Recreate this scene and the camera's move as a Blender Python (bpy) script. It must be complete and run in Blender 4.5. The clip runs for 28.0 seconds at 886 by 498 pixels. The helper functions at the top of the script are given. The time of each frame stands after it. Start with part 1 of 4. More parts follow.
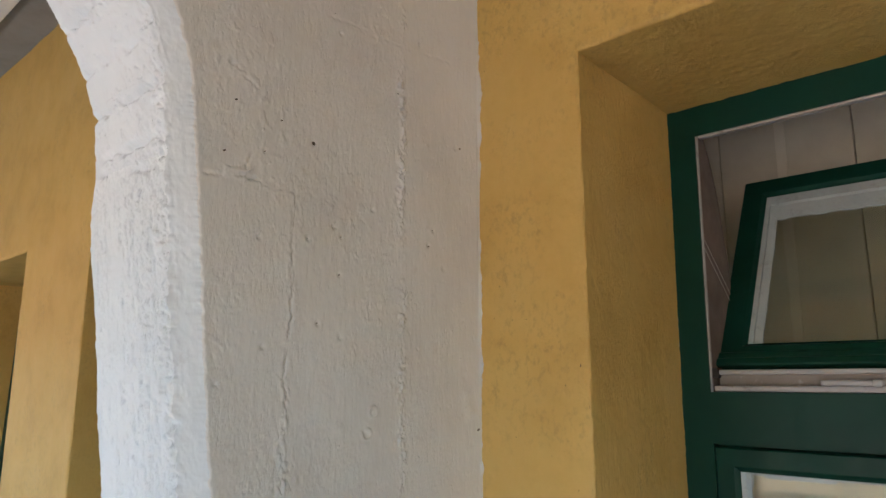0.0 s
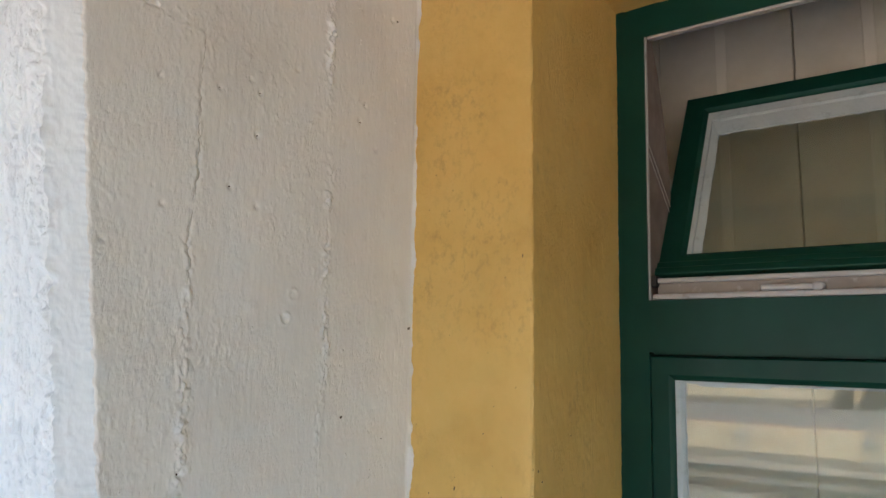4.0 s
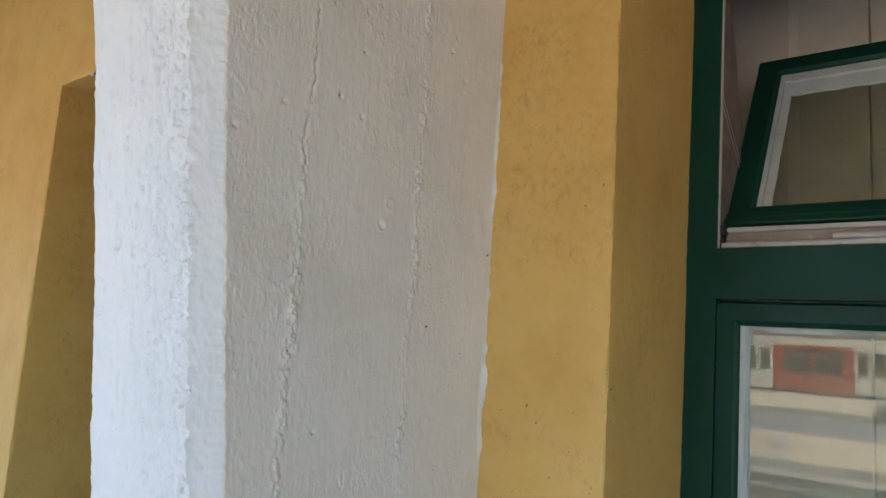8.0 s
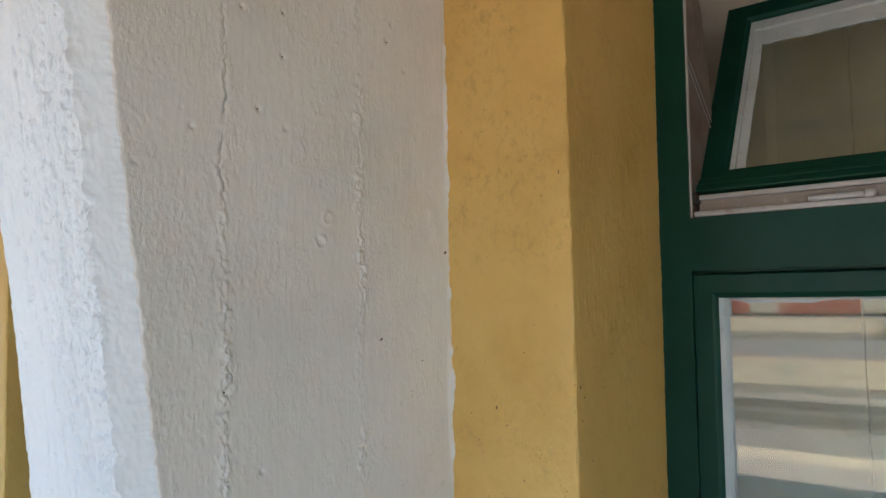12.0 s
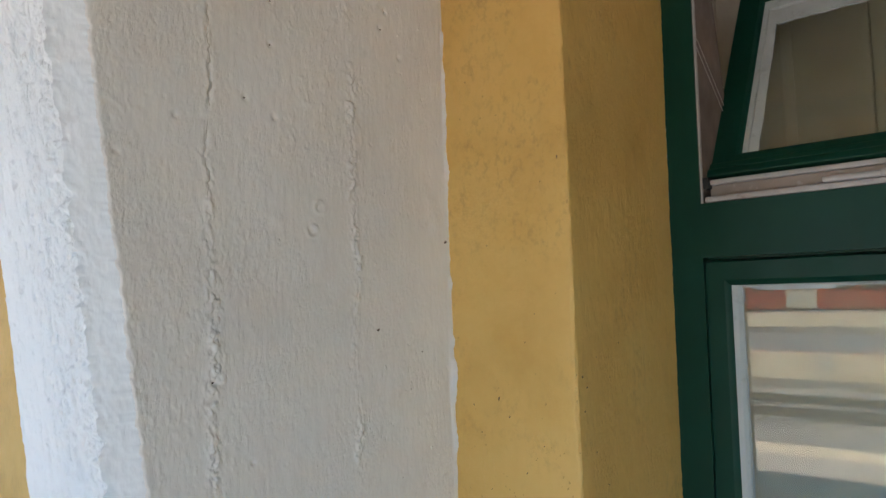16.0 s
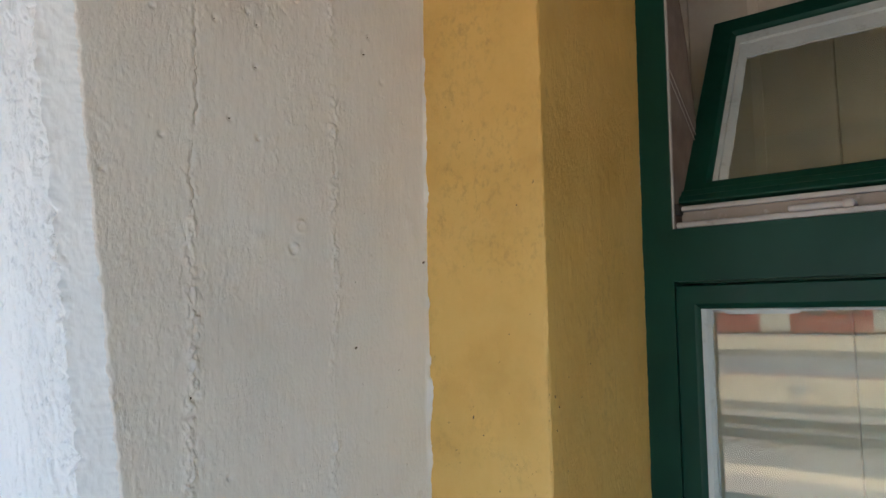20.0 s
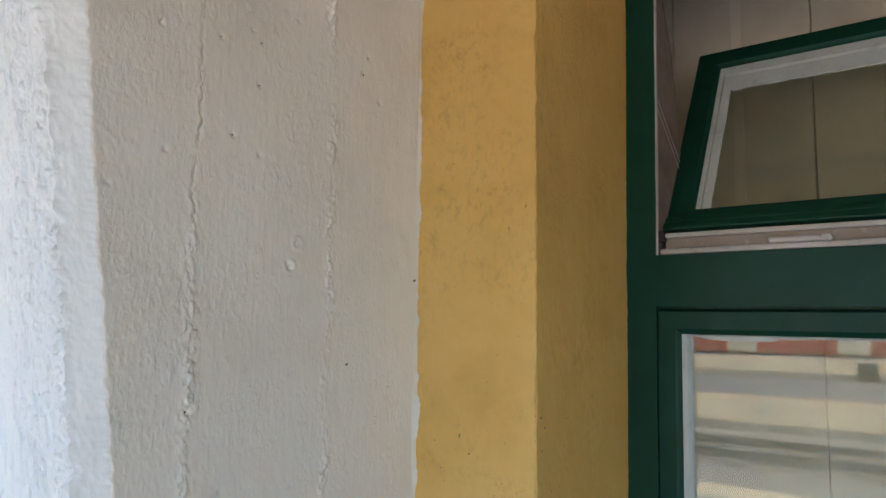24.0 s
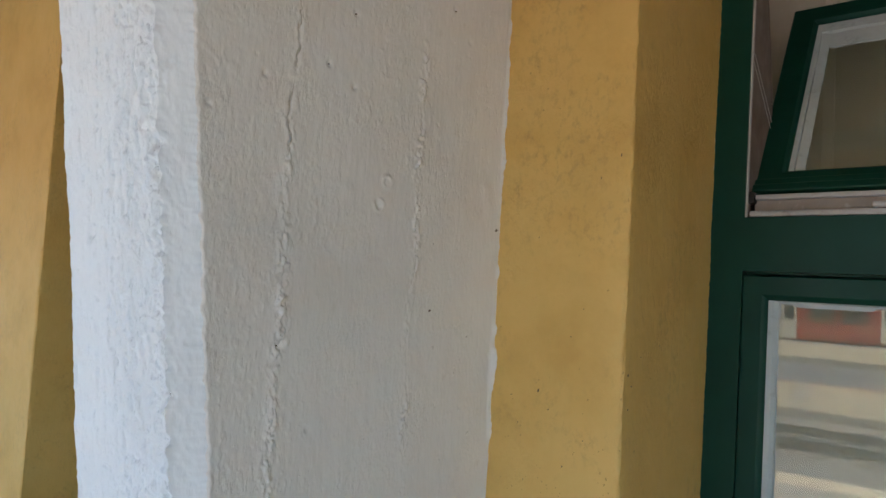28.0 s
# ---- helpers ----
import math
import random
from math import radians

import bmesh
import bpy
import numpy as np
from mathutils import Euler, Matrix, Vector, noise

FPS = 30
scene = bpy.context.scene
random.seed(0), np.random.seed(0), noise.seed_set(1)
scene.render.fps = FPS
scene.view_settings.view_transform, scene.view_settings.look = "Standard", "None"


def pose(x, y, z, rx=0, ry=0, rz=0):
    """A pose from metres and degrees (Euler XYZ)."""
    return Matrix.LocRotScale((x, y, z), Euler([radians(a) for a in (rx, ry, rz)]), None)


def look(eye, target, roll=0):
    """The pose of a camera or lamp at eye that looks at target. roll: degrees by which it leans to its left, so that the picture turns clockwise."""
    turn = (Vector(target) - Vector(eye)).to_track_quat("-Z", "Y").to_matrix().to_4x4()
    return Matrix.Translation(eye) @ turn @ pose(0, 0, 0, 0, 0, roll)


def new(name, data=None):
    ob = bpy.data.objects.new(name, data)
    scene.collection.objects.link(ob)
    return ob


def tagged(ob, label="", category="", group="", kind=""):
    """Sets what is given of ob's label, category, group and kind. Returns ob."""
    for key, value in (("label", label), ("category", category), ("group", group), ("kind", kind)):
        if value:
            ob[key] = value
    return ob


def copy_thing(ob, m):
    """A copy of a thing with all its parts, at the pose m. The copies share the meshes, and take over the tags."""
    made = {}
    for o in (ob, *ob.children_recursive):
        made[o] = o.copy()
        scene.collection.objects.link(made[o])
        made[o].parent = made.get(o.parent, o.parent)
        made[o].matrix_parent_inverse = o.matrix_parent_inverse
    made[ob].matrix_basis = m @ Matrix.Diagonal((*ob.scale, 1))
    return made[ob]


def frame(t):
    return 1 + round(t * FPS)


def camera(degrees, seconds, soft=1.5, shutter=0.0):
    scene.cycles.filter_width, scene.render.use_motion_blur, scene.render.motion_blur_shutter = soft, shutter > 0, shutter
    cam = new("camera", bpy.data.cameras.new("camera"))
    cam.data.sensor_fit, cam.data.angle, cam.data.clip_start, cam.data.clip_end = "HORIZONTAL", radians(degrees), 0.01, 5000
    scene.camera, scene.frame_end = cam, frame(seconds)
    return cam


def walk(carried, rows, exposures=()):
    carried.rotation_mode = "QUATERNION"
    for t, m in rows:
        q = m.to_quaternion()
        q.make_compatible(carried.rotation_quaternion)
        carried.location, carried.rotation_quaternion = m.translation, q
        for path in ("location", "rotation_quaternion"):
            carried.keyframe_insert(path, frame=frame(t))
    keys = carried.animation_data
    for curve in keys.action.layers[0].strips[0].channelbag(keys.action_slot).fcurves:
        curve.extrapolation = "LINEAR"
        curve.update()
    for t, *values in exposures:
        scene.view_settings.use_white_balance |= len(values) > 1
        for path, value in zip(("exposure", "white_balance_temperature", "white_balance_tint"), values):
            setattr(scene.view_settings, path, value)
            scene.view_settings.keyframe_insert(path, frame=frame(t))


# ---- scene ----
cam = camera(65.9, 28.0)
PATH = [
    (0, (0.497, -1.282, 1.622), (-0.821, 0.174, 2.001), 0.0),
    (0.5, (0.464, -1.257, 1.594), (-0.817, 0.243, 1.928), -0.6),
    (1, (0.501, -1.243, 1.574), (-0.752, 0.272, 1.945), -2.7),
    (1.5, (0.513, -1.246, 1.566), (-0.671, 0.312, 1.978), -3.2),
    (2, (0.492, -1.257, 1.557), (-0.688, 0.306, 1.965), -1.4),
    (2.5, (0.462, -1.265, 1.546), (-0.704, 0.313, 1.934), 0.0),
    (3, (0.45, -1.264, 1.539), (-0.712, 0.317, 1.93), 0.3),
    (3.5, (0.427, -1.235, 1.532), (-0.735, 0.359, 1.864), 0.8),
    (4, (0.408, -1.201, 1.523), (-0.744, 0.412, 1.794), 0.8),
    (4.5, (0.397, -1.192, 1.513), (-0.754, 0.421, 1.786), 0.7),
    (6.5, (0.375, -1.237, 1.495), (-0.748, 0.393, 1.78), 3.0),
    (7, (0.363, -1.242, 1.487), (-0.756, 0.393, 1.757), 3.7),
    (7.5, (0.356, -1.242, 1.438), (-0.824, 0.356, 1.674), 3.9),
    (8, (0.377, -1.268, 1.411), (-0.86, 0.283, 1.664), 3.8),
    (8.5, (0.408, -1.255, 1.374), (-0.878, 0.249, 1.665), 2.9),
    (9, (0.422, -1.229, 1.332), (-0.899, 0.246, 1.615), 1.8),
    (9.5, (0.426, -1.228, 1.34), (-0.855, 0.288, 1.587), 0.8),
    (10, (0.404, -1.271, 1.458), (-0.862, 0.259, 1.696), 1.3),
    (10.5, (0.436, -1.33, 1.485), (-0.849, 0.162, 1.836), 2.1),
    (11, (0.471, -1.281, 1.501), (-0.813, 0.198, 1.905), 1.3),
    (11.5, (0.442, -1.188, 1.498), (-0.824, 0.343, 1.73), -0.8),
    (12, (0.4, -1.188, 1.488), (-0.845, 0.373, 1.606), -1.2),
    (12.5, (0.383, -1.196, 1.489), (-0.858, 0.369, 1.598), -0.4),
    (13, (0.399, -1.169, 1.486), (-0.848, 0.393, 1.56), -0.4),
    (13.5, (0.403, -1.157, 1.482), (-0.874, 0.381, 1.543), -1.0),
    (15.5, (0.429, -1.139, 1.476), (-0.891, 0.36, 1.588), -2.5),
    (16, (0.424, -1.147, 1.473), (-0.889, 0.357, 1.592), -2.0),
    (16.5, (0.442, -1.162, 1.478), (-0.866, 0.346, 1.604), -1.8),
    (17, (0.447, -1.15, 1.475), (-0.854, 0.362, 1.615), -2.2),
    (17.5, (0.45, -1.156, 1.476), (-0.853, 0.354, 1.626), -2.4),
    (18, (0.451, -1.161, 1.478), (-0.848, 0.352, 1.634), -2.1),
    (18.5, (0.45, -1.152, 1.475), (-0.843, 0.365, 1.637), -2.0),
    (19, (0.446, -1.159, 1.476), (-0.833, 0.369, 1.643), -1.7),
    (19.5, (0.443, -1.155, 1.476), (-0.822, 0.385, 1.641), -1.6),
    (20, (0.439, -1.162, 1.475), (-0.824, 0.379, 1.645), -1.1),
    (20.5, (0.434, -1.172, 1.481), (-0.818, 0.379, 1.649), -0.7),
    (21, (0.424, -1.172, 1.48), (-0.82, 0.385, 1.656), -0.3),
    (21.5, (0.427, -1.177, 1.485), (-0.81, 0.386, 1.661), 0.1),
    (22, (0.426, -1.178, 1.487), (-0.805, 0.388, 1.669), 0.1),
    (22.5, (0.434, -1.175, 1.489), (-0.791, 0.395, 1.669), -0.0),
    (24.5, (0.424, -1.195, 1.486), (-0.772, 0.394, 1.695), 1.0),
    (25, (0.401, -1.196, 1.474), (-0.794, 0.394, 1.683), 1.7),
    (25.5, (0.364, -1.205, 1.465), (-0.831, 0.387, 1.652), 3.2),
    (26, (0.348, -1.205, 1.457), (-0.861, 0.38, 1.62), 4.2),
    (26.5, (0.349, -1.2, 1.455), (-0.881, 0.372, 1.587), 3.5),
    (27, (0.335, -1.208, 1.45), (-0.918, 0.346, 1.566), 4.1),
    (27.5, (0.335, -1.212, 1.453), (-0.936, 0.329, 1.561), 4.4),
    (28, (0.353, -1.206, 1.455), (-0.932, 0.322, 1.566), 3.3),
]
walk(cam, [(t, look(eye, target, roll)) for t, eye, target, roll in PATH],
     [(0, 2.19, 6730, 20), (1, 2.32, 6680, 20), (2, 2.46, 6680, 20), (4, 2.48, 6640, 20), (7, 2.41, 6590, 20), (9, 2.14, 6590, 20), (10, 2.12, 6590, 20), (11, 2.05, 6590, 20), (12, 2.28, 6590, 20), (16, 2.28, 6590, 20), (20, 2.31, 6590, 20), (26, 2.35, 6590, 20), (27, 2.23, 6590, 20), (28, 2.08, 6590, 20)])

# ---- light ----
world = bpy.data.worlds.new("sky")
scene.world = world
world.use_nodes = True
wn = world.node_tree.nodes
sky = wn.new("ShaderNodeTexSky")
sky.sky_type = 'NISHITA'
sky.sun_disc = False
sky.sun_elevation, sky.sun_rotation = radians(63), radians(20)
sky.dust_density = 0.6
wn["Background"].inputs[1].default_value = 0.142
tint = wn.new("ShaderNodeMix")
tint.data_type, tint.blend_type = 'RGBA', 'MULTIPLY'
tint.inputs[0].default_value = 1.0
tint.inputs[7].default_value = (0.745, 1.0, 1.035, 1)
world.node_tree.links.new(sky.outputs[0], tint.inputs[6])
world.node_tree.links.new(tint.outputs[2], wn["Background"].inputs[0])
sun = new("sun", bpy.data.lights.new("sun", "SUN"))
sun.data.energy, sun.data.angle, sun.data.color = 4.4, radians(0.6), (1.0, 0.95, 0.88)
sun.matrix_world = pose(0, 15, 30, -27, 0, -20)


# ---- materials ----
def material(name, rough=0.6, metal=0.0, spec=0.5):
    m = bpy.data.materials.new(name)
    m.use_nodes = True
    b = m.node_tree.nodes["Principled BSDF"]
    b.inputs["Roughness"].default_value = rough
    b.inputs["Metallic"].default_value = metal
    b.inputs["Specular IOR Level"].default_value = spec
    return m, m.node_tree.nodes, m.node_tree.links, b


def tex_noise(n, l, coord, scale, stretch=(1, 1, 1), detail=4.0, rough=0.55):
    mp = n.new("ShaderNodeMapping")
    mp.inputs["Scale"].default_value = stretch
    l.new(coord, mp.inputs["Vector"])
    t = n.new("ShaderNodeTexNoise")
    t.inputs["Scale"].default_value = scale
    t.inputs["Detail"].default_value = detail
    t.inputs["Roughness"].default_value = rough
    l.new(mp.outputs[0], t.inputs["Vector"])
    return t.outputs["Fac"]


def ramp(n, l, fac, stops):
    r = n.new("ShaderNodeValToRGB")
    while len(r.color_ramp.elements) < len(stops):
        r.color_ramp.elements.new(0.5)
    for e, (p, c) in zip(r.color_ramp.elements, stops):
        e.position, e.color = p, (*c, 1) if len(c) == 3 else c
    l.new(fac, r.inputs[0])
    return r.outputs[0]


def mix(n, l, fac, a, b, mode='MIX'):
    x = n.new("ShaderNodeMix")
    x.data_type, x.blend_type = 'RGBA', mode
    for sock, v in ((x.inputs[0], fac), (x.inputs[6], a), (x.inputs[7], b)):
        if isinstance(v, (int, float)):
            sock.default_value = v
        elif isinstance(v, tuple):
            sock.default_value = (*v, 1)
        else:
            l.new(v, sock)
    return x.outputs[2]


def bump(n, l, b, fields, distance):
    last = None
    for fac, strength, dist in fields:
        x = n.new("ShaderNodeBump")
        x.inputs["Strength"].default_value = strength
        x.inputs["Distance"].default_value = dist * distance
        l.new(fac, x.inputs["Height"])
        if last:
            l.new(last, x.inputs["Normal"])
        last = x.outputs[0]
    l.new(last, b.inputs["Normal"])


def plaster(name, tone, low, high, stain, rough=0.75, spec=0.3, streak=6.0, speck=0.0, fine=0.5, scrape=0.0, dirty=0.35, runs=0.3, leather=0.0):
    """Painted rough plaster: blotches, vertical brush streaks, specks of dirt, fine grain."""
    m, n, l, b = material(name, rough, 0, spec)
    co = n.new("ShaderNodeTexCoord").outputs["Object"]
    big = tex_noise(n, l, co, 5.0, detail=5, rough=0.6)
    col = ramp(n, l, big, [(0.3, low), (0.5, tone), (0.72, high)])
    brush = tex_noise(n, l, co, 60.0, (1, 1, 1 / streak), 3)
    col = mix(n, l, ramp(n, l, brush, [(0.35, (0, 0, 0)), (0.75, (0.12,) * 3)]), col, low)
    run = tex_noise(n, l, co, 38.0, (1, 1, 0.1), 5, 0.65)
    col = mix(n, l, ramp(n, l, run, [(0.5, (0, 0, 0)), (0.75, (runs,) * 3)]), col, mix(n, l, 0.35, low, stain))
    mott = tex_noise(n, l, co, 19.0, detail=4, rough=0.6)
    col = mix(n, l, ramp(n, l, mott, [(0.4, (0, 0, 0)), (0.7, (0.35,) * 3)]), col, high)
    dirt = tex_noise(n, l, co, 34.0 if dirty < 0.4 else 85.0, (1, 1, 0.7), 6, 0.7)
    if dirty < 0.4:
        spots = ramp(n, l, dirt, [(0.6, (0, 0, 0)), (0.72, (dirty,) * 3)])
    else:
        where = ramp(n, l, tex_noise(n, l, co, 7.0, detail=4), [(0.46, (0.05,) * 3), (0.62, (1, 1, 1))])
        spots = mix(n, l, 1.0, ramp(n, l, dirt, [(0.5, (0, 0, 0)), (0.7, (dirty,) * 3)]), where, 'MULTIPLY')
    col = mix(n, l, spots, col, stain)
    if speck:
        v = n.new("ShaderNodeTexVoronoi")
        v.inputs["Scale"].default_value = 55.0
        l.new(co, v.inputs["Vector"])
        near = ramp(n, l, v.outputs["Distance"], [(0.03, (1, 1, 1)), (0.1, (0, 0, 0))])
        few = ramp(n, l, tex_noise(n, l, co, 6.0, detail=3), [(0.5, (0, 0, 0)), (0.62, (speck,) * 3)])
        col = mix(n, l, mix(n, l, 1.0, near, few, 'MULTIPLY'), col, stain)
    l.new(col, b.inputs["Base Color"])
    g1 = tex_noise(n, l, co, 520.0, (1, 1, 0.35), 3)
    g2 = tex_noise(n, l, co, 190.0, (1, 1, 0.3), 5, 0.6)
    fields = [(g2, 0.42 * fine, 0.7), (g1, 0.6 * fine, 0.3)]
    if scrape:
        fields.insert(0, (tex_noise(n, l, co, 75.0, (1, 1, 0.16), 6, 0.7), scrape, 1.6))
        fields.insert(1, (tex_noise(n, l, co, 110.0, (1, 1, 0.8), 6, 0.75), 0.6 * scrape, 1.2))
        fields.append((tex_noise(n, l, co, 300.0, (1, 1, 0.6), 5, 0.7), 0.9 * scrape, 0.9))
    if leather:
        patch = ramp(n, l, tex_noise(n, l, co, 9.0, detail=3), [(0.42, (0, 0, 0)), (0.6, (1, 1, 1))])
        fine_skin = tex_noise(n, l, co, 210.0, (1, 1, 0.7), 5, 0.65)
        fields.append((mix(n, l, patch, (0.5, 0.5, 0.5), fine_skin), leather, 1.3))
        fields.append((tex_noise(n, l, co, 85.0, (1, 1, 0.6), 4, 0.6), 0.5 * leather, 1.4))
    bump(n, l, b, fields, 0.003)
    return m


def painted(name, tone, dark, rough=0.35, spec=0.5, relief=0.3, wear=None):
    """Oil paint on wood, brushed along the grain."""
    m, n, l, b = material(name, rough, 0, spec)
    co = n.new("ShaderNodeTexCoord").outputs["Object"]
    big = tex_noise(n, l, co, 9.0, detail=4)
    col = ramp(n, l, big, [(0.3, dark), (0.65, tone)])
    if wear:
        w = tex_noise(n, l, co, 45.0, (1, 1, 1), 6, 0.7)
        col = mix(n, l, ramp(n, l, w, [(0.56, (0, 0, 0)), (0.68, (0.75,) * 3)]), col, wear)
    l.new(col, b.inputs["Base Color"])
    r = ramp(n, l, tex_noise(n, l, co, 25.0, detail=3), [(0.3, (rough * 0.8,) * 3), (0.7, (min(1, rough * 1.3),) * 3)])
    l.new(r, b.inputs["Roughness"])
    bump(n, l, b, [(tex_noise(n, l, co, 90.0, (1, 1, 0.2), 3), relief, 1.0)], 0.002)
    return m


def plain(name, a, c, scale=3.0, rough=0.7, metal=0.0):
    m, n, l, b = material(name, rough, metal)
    co = n.new("ShaderNodeTexCoord").outputs["Object"]
    l.new(ramp(n, l, tex_noise(n, l, co, scale, detail=6, rough=0.65), [(0.3, a), (0.7, c)]), b.inputs["Base Color"])
    return m


# one limewash: side toned darker, scraped front paler and bluer for skylight
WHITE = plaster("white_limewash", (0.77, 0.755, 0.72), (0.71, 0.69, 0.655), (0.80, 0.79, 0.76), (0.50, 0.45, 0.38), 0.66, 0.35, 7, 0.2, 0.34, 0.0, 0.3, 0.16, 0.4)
SKYLIT_SCRAPED = plaster("skylit_scraped_limewash", (0.86, 0.895, 0.90), (0.84, 0.875, 0.88), (0.88, 0.915, 0.92), (0.60, 0.61, 0.59), 0.65, 0.35, 7, 0.15, 0.8, 0.75, 0.2, 0.1)
YELLOW = plaster("ochre_paint", (0.655, 0.408, 0.113), (0.565, 0.335, 0.082), (0.695, 0.452, 0.143), (0.22, 0.135, 0.05), 0.55, 0.42, 5, 0.6, 0.16, 0.0, 0.40, 0.06, 0.6)
# ceiling colour darkened to shade it and the upper wall
CEILING = plaster("darkened_ceiling_plaster", (0.27, 0.255, 0.235), (0.23, 0.215, 0.195), (0.30, 0.285, 0.265), (0.25, 0.23, 0.2), 0.85, 0.2, 1, 0, 0.4)
GREEN = painted("green_gloss_paint", (0.0035, 0.044, 0.029), (0.0025, 0.034, 0.022), 0.40, 0.2, 0.25)
CREAM = painted("white_gloss_paint", (0.43, 0.41, 0.39), (0.35, 0.33, 0.31), 0.4, 0.4, 0.6, (0.24, 0.205, 0.17))
PUTTY = painted("old_white_putty", (0.455, 0.505, 0.49), (0.39, 0.43, 0.42), 0.6, 0.3, 0.7, (0.33, 0.36, 0.34))
BOARD = painted("beige_board", (0.66, 0.60, 0.49), (0.57, 0.51, 0.41), 0.8, 0.12, 0.2)
STRIP = painted("pale_strip", (0.74, 0.68, 0.57), (0.68, 0.615, 0.51), 0.8, 0.12, 0.2)
TAN = painted("tan_sill_paint", (0.30, 0.26, 0.22), (0.22, 0.185, 0.155), 0.5, 0.35, 0.5, (0.40, 0.37, 0.33))
JAMB = painted("brown_jamb", (0.20, 0.15, 0.12), (0.15, 0.11, 0.09), 0.6, 0.3, 0.3)
UMBER = painted("umber_wood", (0.11, 0.065, 0.045), (0.07, 0.042, 0.03), 0.6, 0.3, 0.3)
DARK = plain("dark_gap", (0.02, 0.018, 0.015), (0.035, 0.03, 0.025), 20, 0.9)
FLECK = plain("dirt_fleck", (0.06, 0.042, 0.025), (0.13, 0.095, 0.06), 90, 0.9)
PIT = plain("shaded_dirty_pit", (0.30, 0.29, 0.27), (0.5, 0.48, 0.45), 150, 0.9)
CRACK = plain("crack_shade", (0.34, 0.30, 0.25), (0.50, 0.46, 0.40), 200, 0.95)
# cut corner and upper front: the sky's blue put into the limewash
SKYLIT_LIME = plaster("skylit_lime", (0.78, 0.82, 0.835), (0.735, 0.77, 0.785), (0.81, 0.85, 0.865), (0.56, 0.56, 0.55), 0.7, 0.3, 1, 0, 0.4)
SCUFF = plain("brown_scuff", (0.38, 0.23, 0.07), (0.58, 0.36, 0.105), 190, 0.8)
STONE = plain("paving_stone", (0.48, 0.42, 0.35), (0.58, 0.52, 0.44), 4, 0.8)
ASPHALT = plain("worn_asphalt", (0.20, 0.19, 0.178), (0.28, 0.267, 0.25), 3, 0.9)
BALLAST = plain("track_ballast", (0.26, 0.235, 0.20), (0.38, 0.345, 0.295), 14, 0.95)
GROUND = plain("dry_ground", (0.20, 0.17, 0.13), (0.28, 0.24, 0.18), 0.6, 0.95)
CONCRETE = plain("cream_concrete", (0.78, 0.64, 0.43), (0.87, 0.745, 0.53), 2.5, 0.85)
TILE = plain("red_edge_tile", (0.42, 0.20, 0.14), (0.52, 0.27, 0.19), 6, 0.8)
RED = plain("red_coach_paint", (0.40, 0.055, 0.03), (0.48, 0.075, 0.04), 2, 0.4)
COACH_CREAM = plain("cream_coach_paint", (0.66, 0.58, 0.42), (0.74, 0.66, 0.50), 2, 0.4)
COACH_GLASS = plain("dark_coach_glass", (0.02, 0.025, 0.025), (0.05, 0.055, 0.05), 2, 0.1)
STEEL = plain("rail_steel", (0.30, 0.27, 0.25), (0.45, 0.42, 0.40), 9, 0.35, 1.0)
TIMBER = plain("dark_sleeper", (0.22, 0.19, 0.155), (0.30, 0.265, 0.22), 8, 0.9)
BROWN = plain("brown_canopy", (0.10, 0.08, 0.06), (0.15, 0.12, 0.09), 1.5, 0.8)
GREY = plain("pale_grey_metal", (0.55, 0.56, 0.55), (0.66, 0.67, 0.66), 3, 0.45, 0.2)
SLATE = plain("dark_grey_cabinet", (0.05, 0.05, 0.05), (0.09, 0.085, 0.08), 5, 0.6)
CORD = plain("white_cord", (0.40, 0.37, 0.34), (0.50, 0.47, 0.43), 60, 0.8)

GLASS, gn, gl_, gb = material("window_glass", 0.009)
gb.inputs["Transmission Weight"].default_value = 0.95   # dusty old panes
gb.inputs["IOR"].default_value = 1.5
gb.inputs["Base Color"].default_value = (0.90, 0.945, 0.83, 1)
gco = gn.new("ShaderNodeTexCoord").outputs["Object"]
bump(gn, gl_, gb, [(tex_noise(gn, gl_, gco, 7.0, (1, 1, 0.5), 1), 0.012, 1.0)], 0.004)


# ---- mesh helpers ----
def hashed(ix, iy, seed):
    h = (ix.astype(np.int64) * 374761393 + iy.astype(np.int64) * 668265263 + seed * 974634777) & 0x7fffffff
    h = ((h ^ (h >> 13)) * 1274126177) & 0x7fffffff
    return ((h ^ (h >> 16)) & 0xffff) / 65535.0


def lumps(x, y, seed):
    """Smooth value noise, -1 to 1, one cell a unit."""
    ix, iy = np.floor(x), np.floor(y)
    fx, fy = x - ix, y - iy
    fx, fy = fx * fx * fx * (fx * (6 * fx - 15) + 10), fy * fy * fy * (fy * (6 * fy - 15) + 10)
    a, b = hashed(ix, iy, seed), hashed(ix + 1, iy, seed)
    c, d = hashed(ix, iy + 1, seed), hashed(ix + 1, iy + 1, seed)
    return 2 * ((a * (1 - fx) + b * fx) * (1 - fy) + (c * (1 - fx) + d * fx) * fy) - 1


def layered(x, y, seed, octaves=3):
    return sum(lumps(x * 2.03 ** k, y * 2.03 ** k, seed + k) * 0.5 ** k for k in range(octaves))


